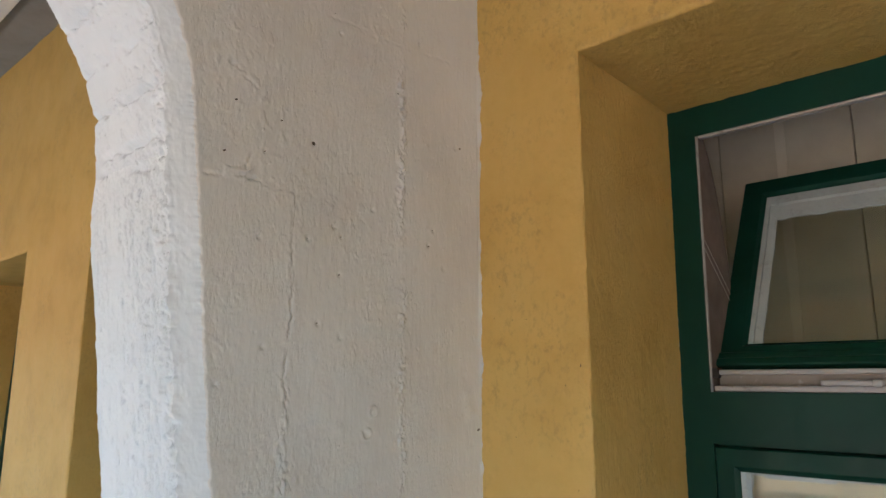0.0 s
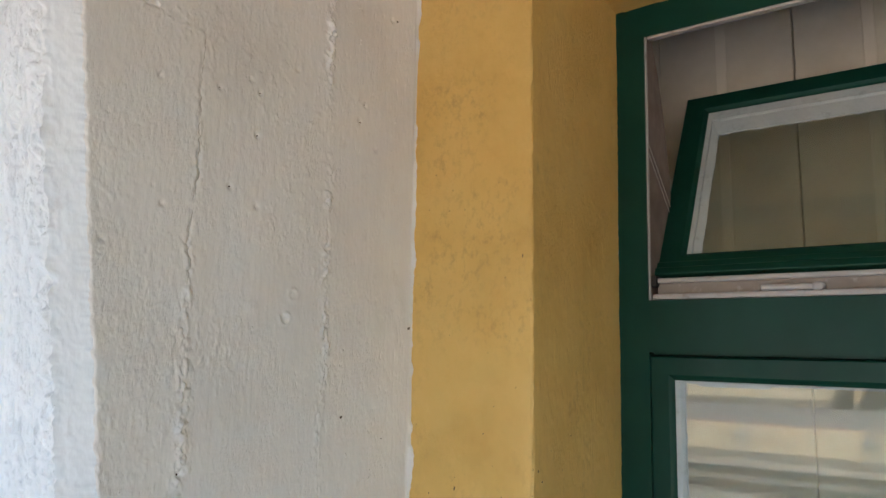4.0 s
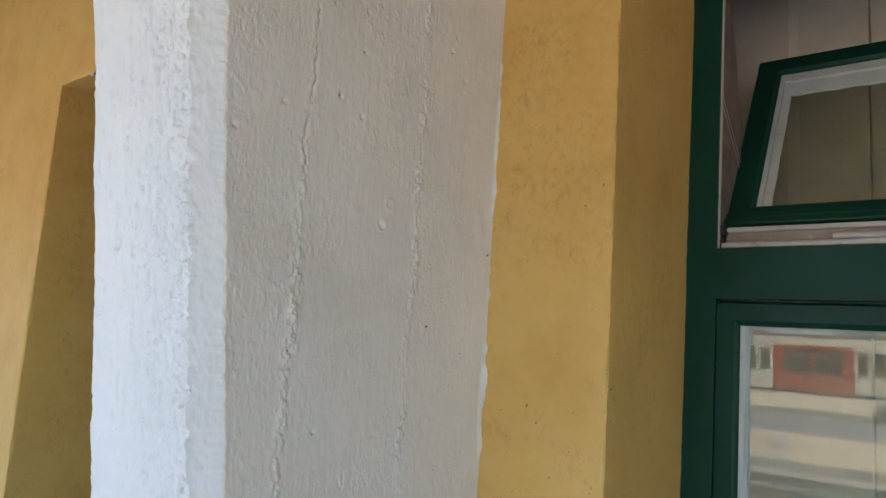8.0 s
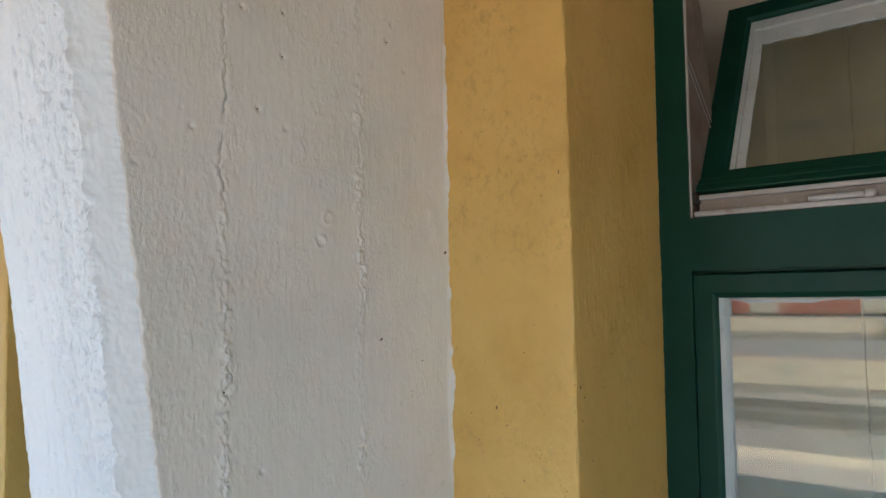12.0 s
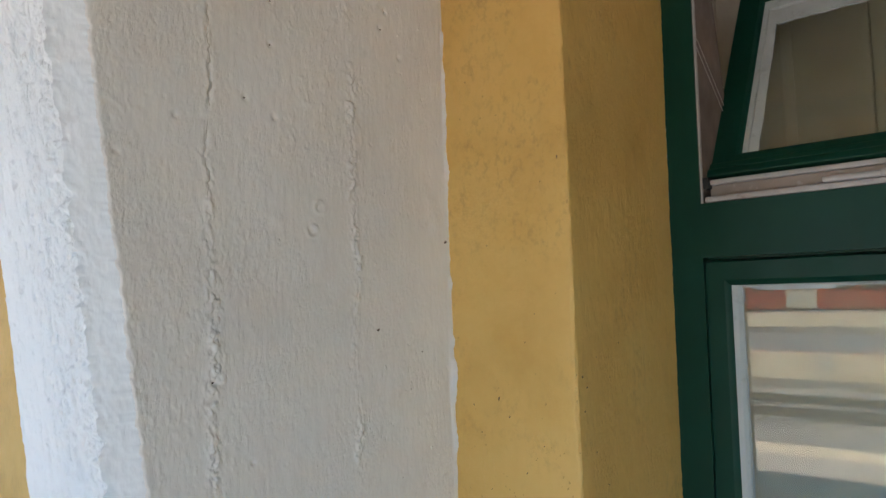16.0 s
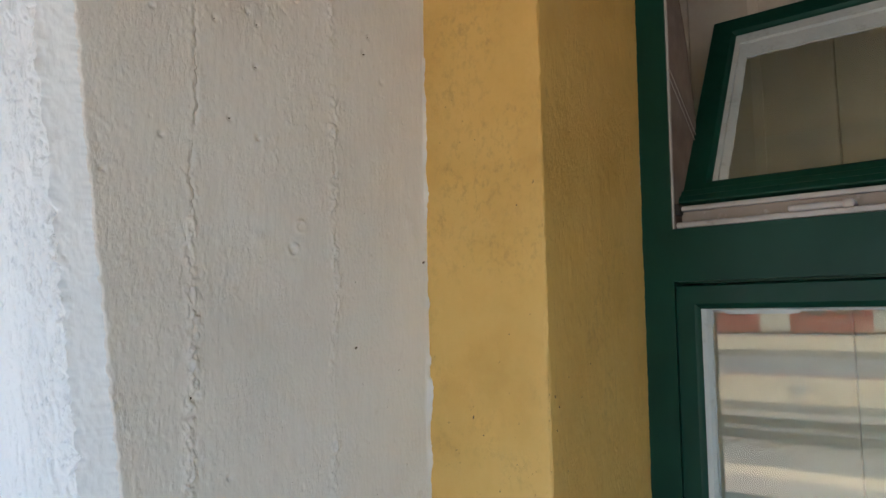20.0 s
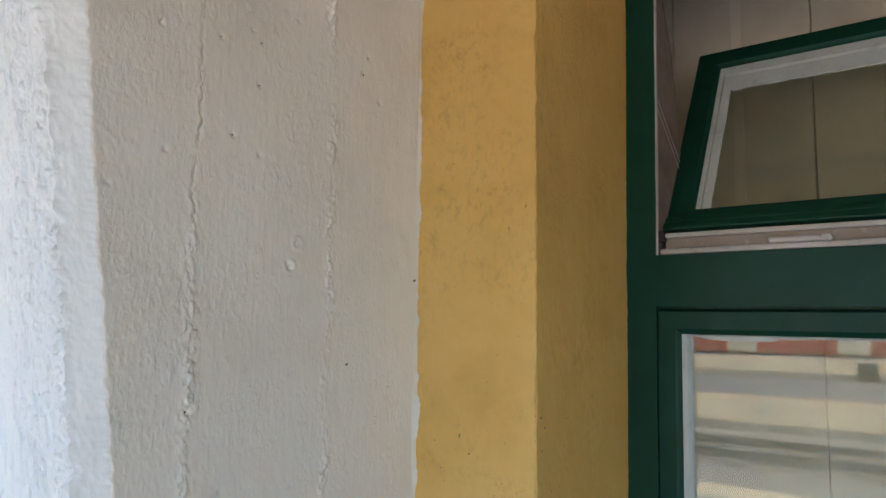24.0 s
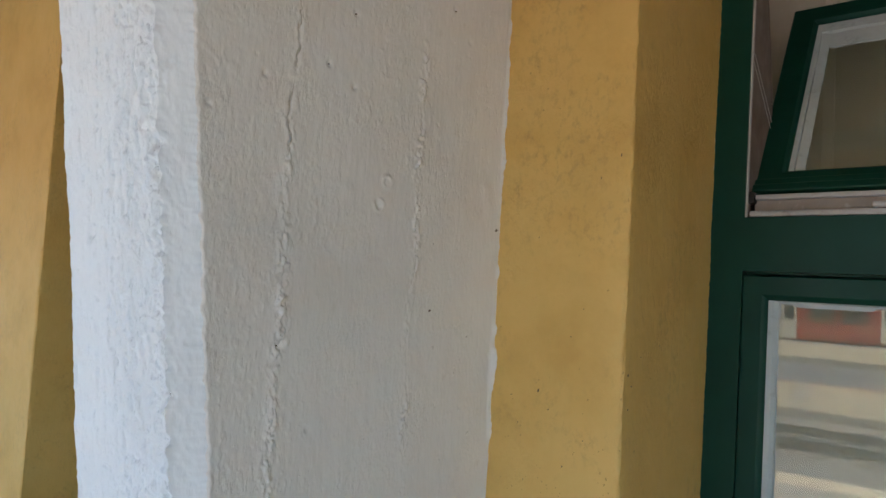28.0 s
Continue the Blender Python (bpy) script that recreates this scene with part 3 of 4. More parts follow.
# open lines of the cracks: brown ribbons that colour in their shade
for line, seed, z0, z1, wide, flip in ((CRACK_A, 61, 1.575, 1.872, 0.0010, 0), (CRACK_B, 71, 1.60, 1.635, 0.0005, 0), (CRACK_B, 71, 1.43, 1.50, 0.0005, 0), (CRACK_B, 71, 1.24, 1.33, 0.0005, 0)):
    bm, last = bmesh.new(), None
    z = np.arange(z0, z1, 0.0015)
    c = crack_line(z, line, seed)
    w = wide * np.clip(0.55 + 0.9 * layered(z * 60, z * 0, seed + 40, 3), 0.12, 1.2) * np.clip((z - z0) / 0.02, 0.1, 1) * np.clip((z1 - z) / 0.02, 0.1, 1)
    rows = [side_relief(c + q * w, z) + FACE + 0.0003 for q in (-0.5, 0.5)]
    for k in range(len(z)):
        cur = (bm.verts.new((rows[0][k], c[k] - w[k] / 2, z[k])), bm.verts.new((rows[1][k], c[k] + w[k] / 2, z[k])))
        if last:
            bm.faces.new((last[0], last[1], cur[1], cur[0]))
        last = cur
    part("crack_line", bm, CRACK, pillar, "thin open crack, its shade coloured in")


# grey discs put the pits' shade, along with dirt, into colour
for x, z, r, h in FRONT_PITS[:14]:
    bm = bmesh.new()
    bmesh.ops.create_icosphere(bm, subdivisions=2, radius=1)
    y = float(pier_edge(np.array([z]))[0]) - 0.036 + 0.008 * max(0, 1 - (-0.257 - x) / 0.045) - float(front_relief(np.array([x]), np.array([z]))[0])
    warp(bm, lambda c: (x + c.x * r * 0.7 * (1 + 0.4 * math.sin(c.z * 5)), y + c.y * 0.0012, z + c.z * r * 0.7 - c.x * r * 0.3))
    part("pit", bm, PIT, pillar, "pit in the plaster, its shade and dirt coloured grey", True)


# ---- ochre wall with its window recesses ----
def wall_relief(u, z, seed=0):
    return 0.0016 * layered(u * 7, z * 5, 301 + seed) + 0.0005 * layered(u * 55, z * 40, 311 + seed) + 0.0007 * np.clip(layered(u * 70, z * 60, 321 + seed, 5) - 0.45, 0, 1) + 0.0004 * np.clip((layered(u * 50, z * 34, 331 + seed, 5) - 0.4) * 5, 0, 1)


def reveal_relief(u, z, seed=0):
    return 0.0009 * layered(u * 6, z * 4, 401 + seed) + 0.00008 * layered(u * 170, z * 45, 411 + seed) + 0.0008 * np.clip(layered(u * 100, z * 60, 421 + seed, 4) - 0.6, 0, 1) + 0.0005 * np.clip((layered(u * 55, z * 36, 431 + seed, 5) - 0.45) * 5, 0, 1)


def bay(buf, off, step, full):
    """One bay of the wall: two half bands, two reveals, the head and its underside."""
    rr = 0.0035
    for side in (1, -1):
        x_edge = EDGE_L if side == 1 else EDGE_R
        far = -0.41 if side == 1 else 1.555
        for z0, z1, st in ((-0.02, 0.9, 0.05), (0.9, HEAD + 0.016, step)):
            z = np.append(np.arange(z0, z1, st), z1)[:, None]
            w = abs(x_edge - far) - rr
            n = max(3, int(w / step))
            s = np.linspace(0, 1, n)[None, :]
            x = far + side * w * s + 0 * z
            y = WALL - wall_relief(x + off, z + 0 * x) - 0.010 * np.exp(-((x + off + 0.27) / 0.07) ** 2)
            x = x + 0.0005 * side * layered(z * 60, z * 0, 331, 4) * np.clip((s - 0.97) / 0.03, 0, 1)
            a = np.linspace(0, math.pi / 2, 5)[None, 1:-1]
            chip = 0.002 * np.clip(layered(z * 50, a * 3, 341), -1, 0.4)
            cx = x_edge - side * (rr - (rr + chip) * np.sin(a)) + 0.0005 * side * layered(z * 60, z * 0, 331, 4)
            cy = WALL + rr - (rr + chip) * np.cos(a)
            d1 = 0.008 + lean(z)
            n = max(6, int(0.36 / step))
            s = np.linspace(0, 1, n)[None, :]
            ry = WALL + rr + (d1 - WALL - rr) * s
            rx = x_edge - side * 0.018 * s + side * (reveal_relief(ry, z + 0 * s, int(off)) * np.clip(s / 0.03, 0, 1) + 0.0005 * layered(z * 60, z * 0, 331, 4) * (1 - np.clip(s / 0.1, 0, 1)))
            rx = rx + side * 0.0007 * layered(z * 150, z * 0, 351, 4) * np.clip((s - 0.94) / 0.05, 0, 1)
            X = np.hstack([x, cx, rx]) + off
            Y = np.hstack([y, cy, ry])
            buf.grid(X, Y, z + 0 * X, 0, flip=side == -1)
        # band above the recess's height
        z = np.linspace(HEAD + 0.016, CEIL + 0.02, max(6, int(0.9 / max(step, 0.006))))[:, None]
        x = np.linspace(far, x_edge, max(6, int(0.4 / max(step, 0.006))))[None, :]
        X = x + off + 0 * z
        buf.grid(X, WALL - wall_relief(X, z + 0 * X) - 0.010 * np.exp(-((X + 0.27) / 0.07) ** 2), z + 0 * X, 0, flip=side == -1)
    st = max(step, 0.004)
    x = np.append(np.arange(EDGE_L, EDGE_R, st if full else 0.03), EDGE_R)[:, None]
    z = np.linspace(CEIL + 0.02, HEAD + rr, max(8, int(0.9 / max(step, 0.006))))[None, :]
    y = WALL - wall_relief(x + off + 0 * z, z + 0 * x)
    a = np.linspace(0, math.pi / 2, 5)[None, 1:-1]
    wav = 0.0009 * layered(x * 40, x * 0, 361, 4)
    cz, cy = HEAD + rr - rr * np.sin(a) + wav, WALL + rr - rr * np.cos(a)
    s = np.linspace(0, 1, 90 if full else 20)[None, :]
    end = 0.008 + lean(HEAD)
    sy = WALL + rr + (end - WALL - rr) * s + 0 * x
    sz = HEAD + 0.010 * s - np.clip(s / 0.03, 0, 1) * (0.0010 * layered(sy * 7, x * 6, 381) + 0.0004 * layered(sy * 70, x * 60, 385, 4) + 0.0018 * np.clip(layered(sy * 90, x * 75, 391, 4) - 0.55, 0, 0.7)) + wav * (1 - s)
    sz = sz + 0.0012 * layered(x * 70, x * 0, 371, 5) * np.clip((s - 0.94) / 0.05, 0, 1)
    grow = np.hstack([0 * z, 0 * a, s])
    pull = np.clip((EDGE_L + 0.08 - x) / 0.08, 0, 1) - np.clip((x - EDGE_R + 0.08) / 0.08, 0, 1)
    X = x + off - 0.021 * grow * pull
    Y = np.hstack([y, cy + 0 * x, sy])
    Z = np.hstack([z + 0 * x, cz, sz])
    buf.grid(X, Y, Z, 0)


buf = Buffer()
bay(buf, 0.0, 0.003, True)
for k in (-2, -1, 1, 2, 3, 4):
    bay(buf, -BAY * k, 0.012, False)
# back of the wall, behind the frames
for k in (-2, -1, 0, 1, 2, 3, 4):
    o = -BAY * k
    for a, b in ((-0.41, EDGE_L - 0.05), (EDGE_R + 0.05, 1.555)):
        buf.box(o + a, o + b, 0.02, 0.12, 0, CEIL)
    buf.box(o + EDGE_L - 0.05, o + EDGE_R + 0.05, 0.02, 0.12, HEAD + 0.03, CEIL)
    buf.box(o + EDGE_L - 0.05, o + EDGE_R + 0.05, WALL + 0.01, 0.12, 0, 0.45)
wall = tagged(buf.done("wall_north", [YELLOW]), "ochre yellow painted plaster wall with deep window recesses", "wall", kind="structure")


# brown scuffs low on the wall and chips along its arris
rng = np.random.default_rng(8)
x, z = rng.normal(-0.135, 0.05, 170), rng.normal(1.22, 0.075, 170)
keep = (np.abs(x + 0.135) < 0.09) & (z > 0.95) & (layered(x * 30, z * 30, 88, 3) > 0.05)
x, z = x[keep], z[keep]
y = WALL - wall_relief(x, z) - 0.010 * np.exp(-((x + 0.27) / 0.07) ** 2)
pebbles("scuffs", list(zip(x, y, z, rng.uniform(0.0005, 0.0017, len(x)), [False] * len(x))), SCUFF, "brown scuffs in the ochre paint", 9, wall, 0.16)
z = rng.uniform(1.0, 1.6, 34)
pebbles("arris_chips", list(zip(-0.0375 + rng.uniform(-0.002, 0.0005, 34), WALL + 0.0012 + rng.uniform(-0.001, 0.002, 34), z, rng.uniform(0.0007, 0.0019, 34), [False] * 34)), SCUFF, "dark chips along the recess edge", 10, wall, 0.8)


# broken plaster under the head of the next recess
pebbles("chipped_plaster", [(-1.795, WALL + 0.006, HEAD + 0.002, 0.014, False), (-1.775, WALL + 0.012, HEAD + 0.001, 0.012, False)], PUTTY, "broken pale plaster under the recess head", 12, wall, 1.5)
pebbles("plaster_gap", [(-1.768 + 0.011 * k, WALL + 0.002 - 0.001 * k, HEAD - 0.004 + 0.0035 * k, 0.007, False) for k in range(4)], DARK, "dark gap in the broken plaster", 13, wall, 1.2)


for x, z, r, tall in [(-0.163, 1.317, 0.0022, 2.6), (-0.193, 1.268, 0.0018, 1), (-0.052, 1.645, 0.0016, 3.2), (-0.097, 1.436, 0.0014, 1), (-0.115, 1.397, 0.0013, 1.4), (-0.205, 1.306, 0.0018, 1),
                      (-0.146, 1.293, 0.002, 1.2), (-0.173, 1.534, 0.0013, 1), (-0.08, 1.615, 0.0012, 2), (-0.12, 1.22, 0.0018, 1.5), (-0.18, 1.19, 0.0016, 1), (-0.09, 1.26, 0.0014, 1.3), (-0.15, 1.72, 0.0012, 1)]:
    bm = bmesh.new()
    bmesh.ops.create_icosphere(bm, subdivisions=1, radius=1)
    top = WALL - float(wall_relief(np.array([x]), np.array([z]))[0]) - 0.010 * math.exp(-((x + 0.27) / 0.07) ** 2)
    warp(bm, lambda c: (x + 0.6 * c.x * r + 0.3 * c.z * r, top + c.y * 0.0006, z + 0.6 * c.z * r * tall))
    part("fleck", bm, FLECK, wall, "dark fleck of dirt", True)
for y, z, r in [(-0.237, 1.388, 0.002), (-0.311, 1.375, 0.0016), (-0.342, 1.338, 0.0026), (-0.322, 1.25, 0.0018), (-0.350, 1.308, 0.002), (-0.271, 1.343, 0.0013), (-0.101, 1.525, 0.0016), (-0.29, 1.20, 0.0015), (-0.352, 1.353, 0.003)]:
    bm = bmesh.new()
    bmesh.ops.create_icosphere(bm, subdivisions=1, radius=1)
    s_ = (y - WALL) / (0.008 - WALL)
    warp(bm, lambda c: (EDGE_L - 0.018 * s_ + float(reveal_relief(np.array([y]), np.array([z]))[0]) + c.x * 0.0009, y + 0.65 * c.y * r, z + c.z * r * 0.7))
    part("fleck", bm, FLECK, wall, "dark fleck of dirt", True)


# ---- windows ----
def leaned(bm):
    return warp(bm, lambda c: (c.x, c.y + lean(c.z), c.z))


def moulded(x0, x1, z0, z1, steps, mat, name, parent, label="", fit=leaned, foot=1.0, head=1.0):
    """A four-sided sash: a ring whose section steps inwards. steps: (inward, depth) from the outer edge."""
    bm = bmesh.new()
    rings = []
    for inn, dep in steps:
        rings.append([bm.verts.new((x, dep, z)) for x, z in ((x0 + inn, z0 + inn * foot), (x1 - inn, z0 + inn * foot), (x1 - inn, z1 - inn * head), (x0 + inn, z1 - inn * head))])
    rings.append(rings[0])
    for a, b in zip(rings[:-1], rings[1:]):
        for i in range(4):
            bm.faces.new((a[i], a[(i + 1) % 4], b[(i + 1) % 4], b[i]))
    return part(name, fit(bm), mat, parent, label)


def build_window(name, label):
    win = empty(name, label, "window", "structure")
    fl, fr = -0.075, 1.285
    for a, b in ((fl, 0.0), (1.16, fr)):
        part("frame_stile", leaned(block(a, b, 0.0, 0.042, 0.44, 2.20)), GREEN, win)
    part("frame_head", leaned(block(0.0, 1.16, 0.0, 0.022, 2.10, 2.20)), GREEN, win)
    part("transom_rail", leaned(block(0.0, 1.16, 0.0, 0.075, 1.511, 1.602)), GREEN, win)
    part("stop_bead", leaned(block(0.001, 1.159, 0.019, 0.041, 1.494, 1.5135, 0.001)), GREEN, win)
    part("frame_sill", leaned(block(0.0, 1.16, 0.0, 0.09, 0.44, 0.52, 0.004)), GREEN, win)
    # white lining of the upper light
    for a, b in ((0.0, 0.0035), (1.1565, 1.16)):
        part("lining", leaned(block(a, b, 0.002, 0.009, 1.60, 2.10, 0.0012)), CREAM, win, "white painted rebate")
    part("lining", leaned(block(0.0055, 1.1545, 0.002, 0.016, 2.0945, 2.10, 0.0015)), CREAM, win, "white painted rebate")
    # white sill strip with a stepped section
    bm = block(0.006, 1.1545, 0.003, 0.075, 1.602, 1.612, 0.003)
    block(0.012, 1.148, 0.013, 0.075, 1.632, 1.641, 0.003, bm=bm)
    part("upper_sill", leaned(warp(bm, lambda c: (c.x, c.y + 0.0015 * math.sin(c.x * 31), c.z + 0.0012 * math.sin(c.x * 17 + 1)))), CREAM, win, "white flaking sill strip")
    # hollow coloured tan, darker than the strips above and below it
    part("sill_hollow", leaned(block(0.010, 1.15, 0.023, 0.074, 1.611, 1.633)), TAN, win, "tan hollow of the sill")
    # latch bar on the strip
    bm = block(0.184, 0.276, -0.002, 0.030, 1.6135, 1.6235, 0.0045, 3)
    block(0.259, 0.275, -0.004, 0.020, 1.612, 1.6255, 0.0055, 3, bm=bm)
    part("latch_bar", leaned(bm), CREAM, win, "paint-clogged white latch bar", True)
    # chipped white paint where plaster meets the frame
    bm = bmesh.new()
    last = None
    for i in range(520):
        z = 0.95 + 1.2 * i / 519
        w = max(0.0, 0.0016 * noise.noise((z * 60, 2.2, 0)) + 0.0022 * noise.noise((z * 170, 5.1, 0)) + 0.0006)
        cur = (bm.verts.new((-0.0585, lean(z) - 0.0012, z)), bm.verts.new((-0.0548 + w, lean(z) - 0.0012, z)))
        if last:
            bm.faces.new((last[0], last[1], cur[1], cur[0]))
        last = cur
    part("paint_chips", bm, PUTTY, win, "chipped white paint along the plaster")
    # curved cheek boards beside the tilted sash
    deep = ((1.56, 0.190), (1.70, 0.166), (1.85, 0.134), (1.90, 0.122), (1.95, 0.109), (2.00, 0.094), (2.05, 0.073), (2.09, 0.050), (2.12, 0.034))
    for a, b in ((-0.03, 0.0015), (1.1585, 1.19)):
        bm = bmesh.new()
        rows = [[bm.verts.new(p) for p in ((a, 0.010, z), (b, 0.010, z), (b, d - 0.002, z), (b - 0.0015, d, z), (a, d, z))] for z, d in deep]
        for r0, r1 in zip(rows[:-1], rows[1:]):
            for k in range(5):
                bm.faces.new((r0[k], r0[(k + 1) % 5], r1[(k + 1) % 5], r1[k]))
        bm.faces.new(rows[0]), bm.faces.new(rows[-1])
        cheek = part("inner_jamb", leaned(bm), JAMB, win, "brown curved cheek board")
        bm, last = bmesh.new(), None
        for z, d in deep:
            cur = [bm.verts.new(p) for p in ((a, d, z), (b - 0.001, d, z), (b - 0.001, d + 0.004, z), (a, d + 0.004, z))]
            if last:
                for k in range(4):
                    bm.faces.new((last[k], last[(k + 1) % 4], cur[(k + 1) % 4], cur[k]))
            last = cur
        part("jamb_edge", leaned(bm), UMBER, cheek, "dark brown edge of the cheek")
    # tilted upper sash, hinged at its foot
    tilt = math.radians(31.6)
    hy, hz = 0.040, 1.642

    def tip(c):
        y, z = c.y, c.z
        return (c.x, hy + y * math.cos(tilt) + z * math.sin(tilt), hz - y * math.sin(tilt) + z * math.cos(tilt))

    def tilted(bm):
        return warp(bm, tip)
    sx0, sx1, sh = -0.003, 1.158, 0.498
    sash = moulded(sx0, sx1, 0.0, sh, [(0.0, 0.004), (0.003, 0.0), (0.042, 0.0), (0.046, 0.006), (0.050, 0.008), (0.050, 0.040), (0.0, 0.040)], GREEN, "upper_sash", win, "green sash tilted open inwards", tilted, 1.25)
    for k, (z0, z1, y0) in enumerate(((0.004, 0.020, -0.012), (0.022, 0.036, -0.007))):
        part("drip_rail", tilted(block(sx0 + 0.002, sx1 - 0.002, y0, 0.004, z0, z1, 0.004, 3)), GREEN, sash)
    def ragged_strip(along, a, b, c, width, amp, seed):
        """A strip of old putty with one wavering edge and a thickness."""
        bm = bmesh.new()
        rows = []
        for i in range(61):
            q = a + (b - a) * i / 60
            w = width * (1 + amp * noise.noise((q * 55, seed, 0)) + 0.5 * amp * noise.noise((q * 160, seed, 3)))
            ps = ((c, 0.0085), (c + w * 0.36, 0.009), (c + w * 0.40, 0.0145), (c + w * 0.44, 0.0115), (c + w, 0.0150), (c + w, 0.018))
            rows.append([bm.verts.new((q, d, u) if along else (u, d, q)) for u, d in ps])
        for r0, r1 in zip(rows[:-1], rows[1:]):
            for k in range(5):
                bm.faces.new((r0[k], r1[k], r1[k + 1], r0[k + 1]))
        return part("putty_bead", tilted(bm), PUTTY, sash, "cracked white putty bead")
    ragged_strip(False, 0.062, sh - 0.047, sx0 + 0.0495, 0.025, 0.07, 1.3)
    ragged_strip(False, 0.062, sh - 0.047, sx1 - 0.0495, -0.021, 0.12, 4.3)
    ragged_strip(True, sx0 + 0.049, sx1 - 0.049, sh - 0.0495, -0.064, 0.05, 7.7)
    pane = part("pane", tilted(block(sx0 + 0.045, sx1 - 0.045, 0.018, 0.0215, 0.045, sh - 0.045)), GLASS, sash, "clear glass pane")
    pane.visible_shadow = False
    # stay cords between frame and sash
    for k in range(2):
        bm = bmesh.new()
        a, b = Vector((0.004, 0.016 - 0.003 * k, 1.888 - 0.016 * k)), Vector((0.004, 0.15, 1.780 - 0.018 * k))
        bmesh.ops.create_cone(bm, segments=8, radius1=0.0006, radius2=0.0006, depth=(b - a).length)
        m = Matrix.Translation((a + b) / 2) @ (b - a).to_track_quat("Z", "Y").to_matrix().to_4x4()
        bmesh.ops.transform(bm, matrix=m, verts=bm.verts)
        part("stay_cord", bm, CORD, win, "thin white cord", True)
    # dark block added for the shade of the gap at the sill's corner
    part("corner_gap", block(0.0, 0.0125, 0.006, 0.034, 1.627, 1.646, 0.002), DARK, win, "dark block for the black gap at the sill corner")
    # two casements
    for a, b in ((-0.003, 0.576), (0.580, 1.163)):
        case = moulded(a, b, 0.522, 1.507, [(0.0, 0.016), (0.003, 0.007), (0.005, 0.005), (0.034, 0.005), (0.038, 0.008), (0.043, 0.013), (0.044, 0.030), (0.0, 0.030)], GREEN, "casement", win, "green casement with a moulded edge")
        moulded(a + 0.042, b - 0.042, 0.564, 1.466, [(0.0, 0.014), (0.001, 0.0125), (0.009, 0.0145), (0.014, 0.020), (0.015, 0.026), (0.0, 0.026)], PUTTY, "putty_bead", case, "chipped white putty bead", head=0.3)
        y = 0.0245 + lean(1.35)
        ajar = 0.0306
        pane = part("pane", warp(block(a + 0.038, b - 0.038, y, y + 0.004, 0.56, 1.47), lambda c: (c.x, c.y + ajar * (c.x - a - 0.05), c.z)), GLASS, case, "clear glass pane reflecting the tracks")
        pane.visible_shadow = False
        # ragged paint left on the glass
        bm = bmesh.new()
        x, z = a + 0.0555, 1.4625
        for horizontal in (True, False):
            last = None
            n = 150
            for i in range(n + 1):
                q = i / n
                wdt = 0.003 + 0.0035 * abs(noise.noise((q * 40, 3.1 if horizontal else 7.7, 0))) + (0.004 if noise.noise((q * 13, 1.7, horizontal)) > 0.25 else 0)
                if horizontal:
                    p, r = (x + q * (b - a - 0.11), y - 0.0006, z + 0.001), (x + q * (b - a - 0.11), y - 0.0006, z - wdt)
                else:
                    p, r = (x - 0.001, y - 0.0006, z - q * 0.86), (x + 0.6 * wdt, y - 0.0006, z - q * 0.86)
                cur = (bm.verts.new(p), bm.verts.new(r))
                if last:
                    bm.faces.new((last[0], cur[0], cur[1], last[1]))
                last = cur
        part("paint_edge", warp(bm, lambda c: (c.x, c.y + ajar * (c.x - a - 0.05), c.z)), PUTTY, case, "ragged white paint on the glass edge")
    return win


window = build_window("window_1", "green wooden window with a tilted upper sash and white putty")
for k in (-2, -1, 1, 2, 3, 4):
    w = copy_thing(window, Matrix.Translation((-BAY * k, 0, 0)))
    w.name = "window_%d" % (k + 1 if k > 0 else 5 - k)

# boards behind the windows
panel = empty("board_partition", "beige upright board lining behind the window", "partition", "structure")
for k in range(-8, 5):
    x = 0.187 + 0.31 * k
    part("board", block(x + 0.0012, x + 0.3088, 0.50 - (0.003 if k % 2 else 0), 0.518, 0.0, 3.1, 0.002, 1), BOARD, panel)
    part("cover_strip", block(x + 0.139, x + 0.163, 0.4935, 0.4965, 1.49, 3.1, 0.0012, 1), STRIP, panel, "pale cover strip")
buf = Buffer()
buf.box(-7.5, 3.5, 0.53, 0.62, 0, CEIL)
tagged(buf.done("wall_inner", [BOARD], False), "plain inner wall behind the board lining", "wall", kind="structure")

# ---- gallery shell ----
# ceiling, with shade put into its dark grey colour
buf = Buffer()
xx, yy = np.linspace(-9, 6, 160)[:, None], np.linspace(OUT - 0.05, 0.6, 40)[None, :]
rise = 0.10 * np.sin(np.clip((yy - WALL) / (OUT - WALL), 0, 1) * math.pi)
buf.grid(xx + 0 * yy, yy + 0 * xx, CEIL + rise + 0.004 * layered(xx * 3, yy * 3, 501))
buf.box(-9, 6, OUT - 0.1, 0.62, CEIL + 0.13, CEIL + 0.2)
tagged(buf.done("ceiling", [CEILING]), "plaster ceiling of the gallery, its shade put into a dark grey", "ceiling", kind="structure")
# added white box that paints the brightly lit zone of the vaulted ceiling
buf = Buffer()
buf.box(-9, BACK - 0.01, -0.86, -0.553, 3.145, CEIL + 0.05)
tagged(buf.done("bright_ceiling_strip", [WHITE], False), "added white strip for the brighter lit zone of the gallery ceiling", "rib", kind="structure")
buf = Buffer()
buf.box(-9, 6, -5.1, 0.6, -0.3, 0.0)
tagged(buf.done("floor", [STONE], False), "worn sandy stone floor of the gallery", "floor", kind="structure")
buf = Buffer()
buf.box(-60, 40, -5.5, -5.1, -1.05, 0.003)
tagged(buf.done("kerb", [CONCRETE], False), "pale concrete platform kerb in front of the gallery", "kerb", kind="structure")
buf = Buffer()
buf.box(-60, -9, -5.1, 0.6, -0.3, 0.0)
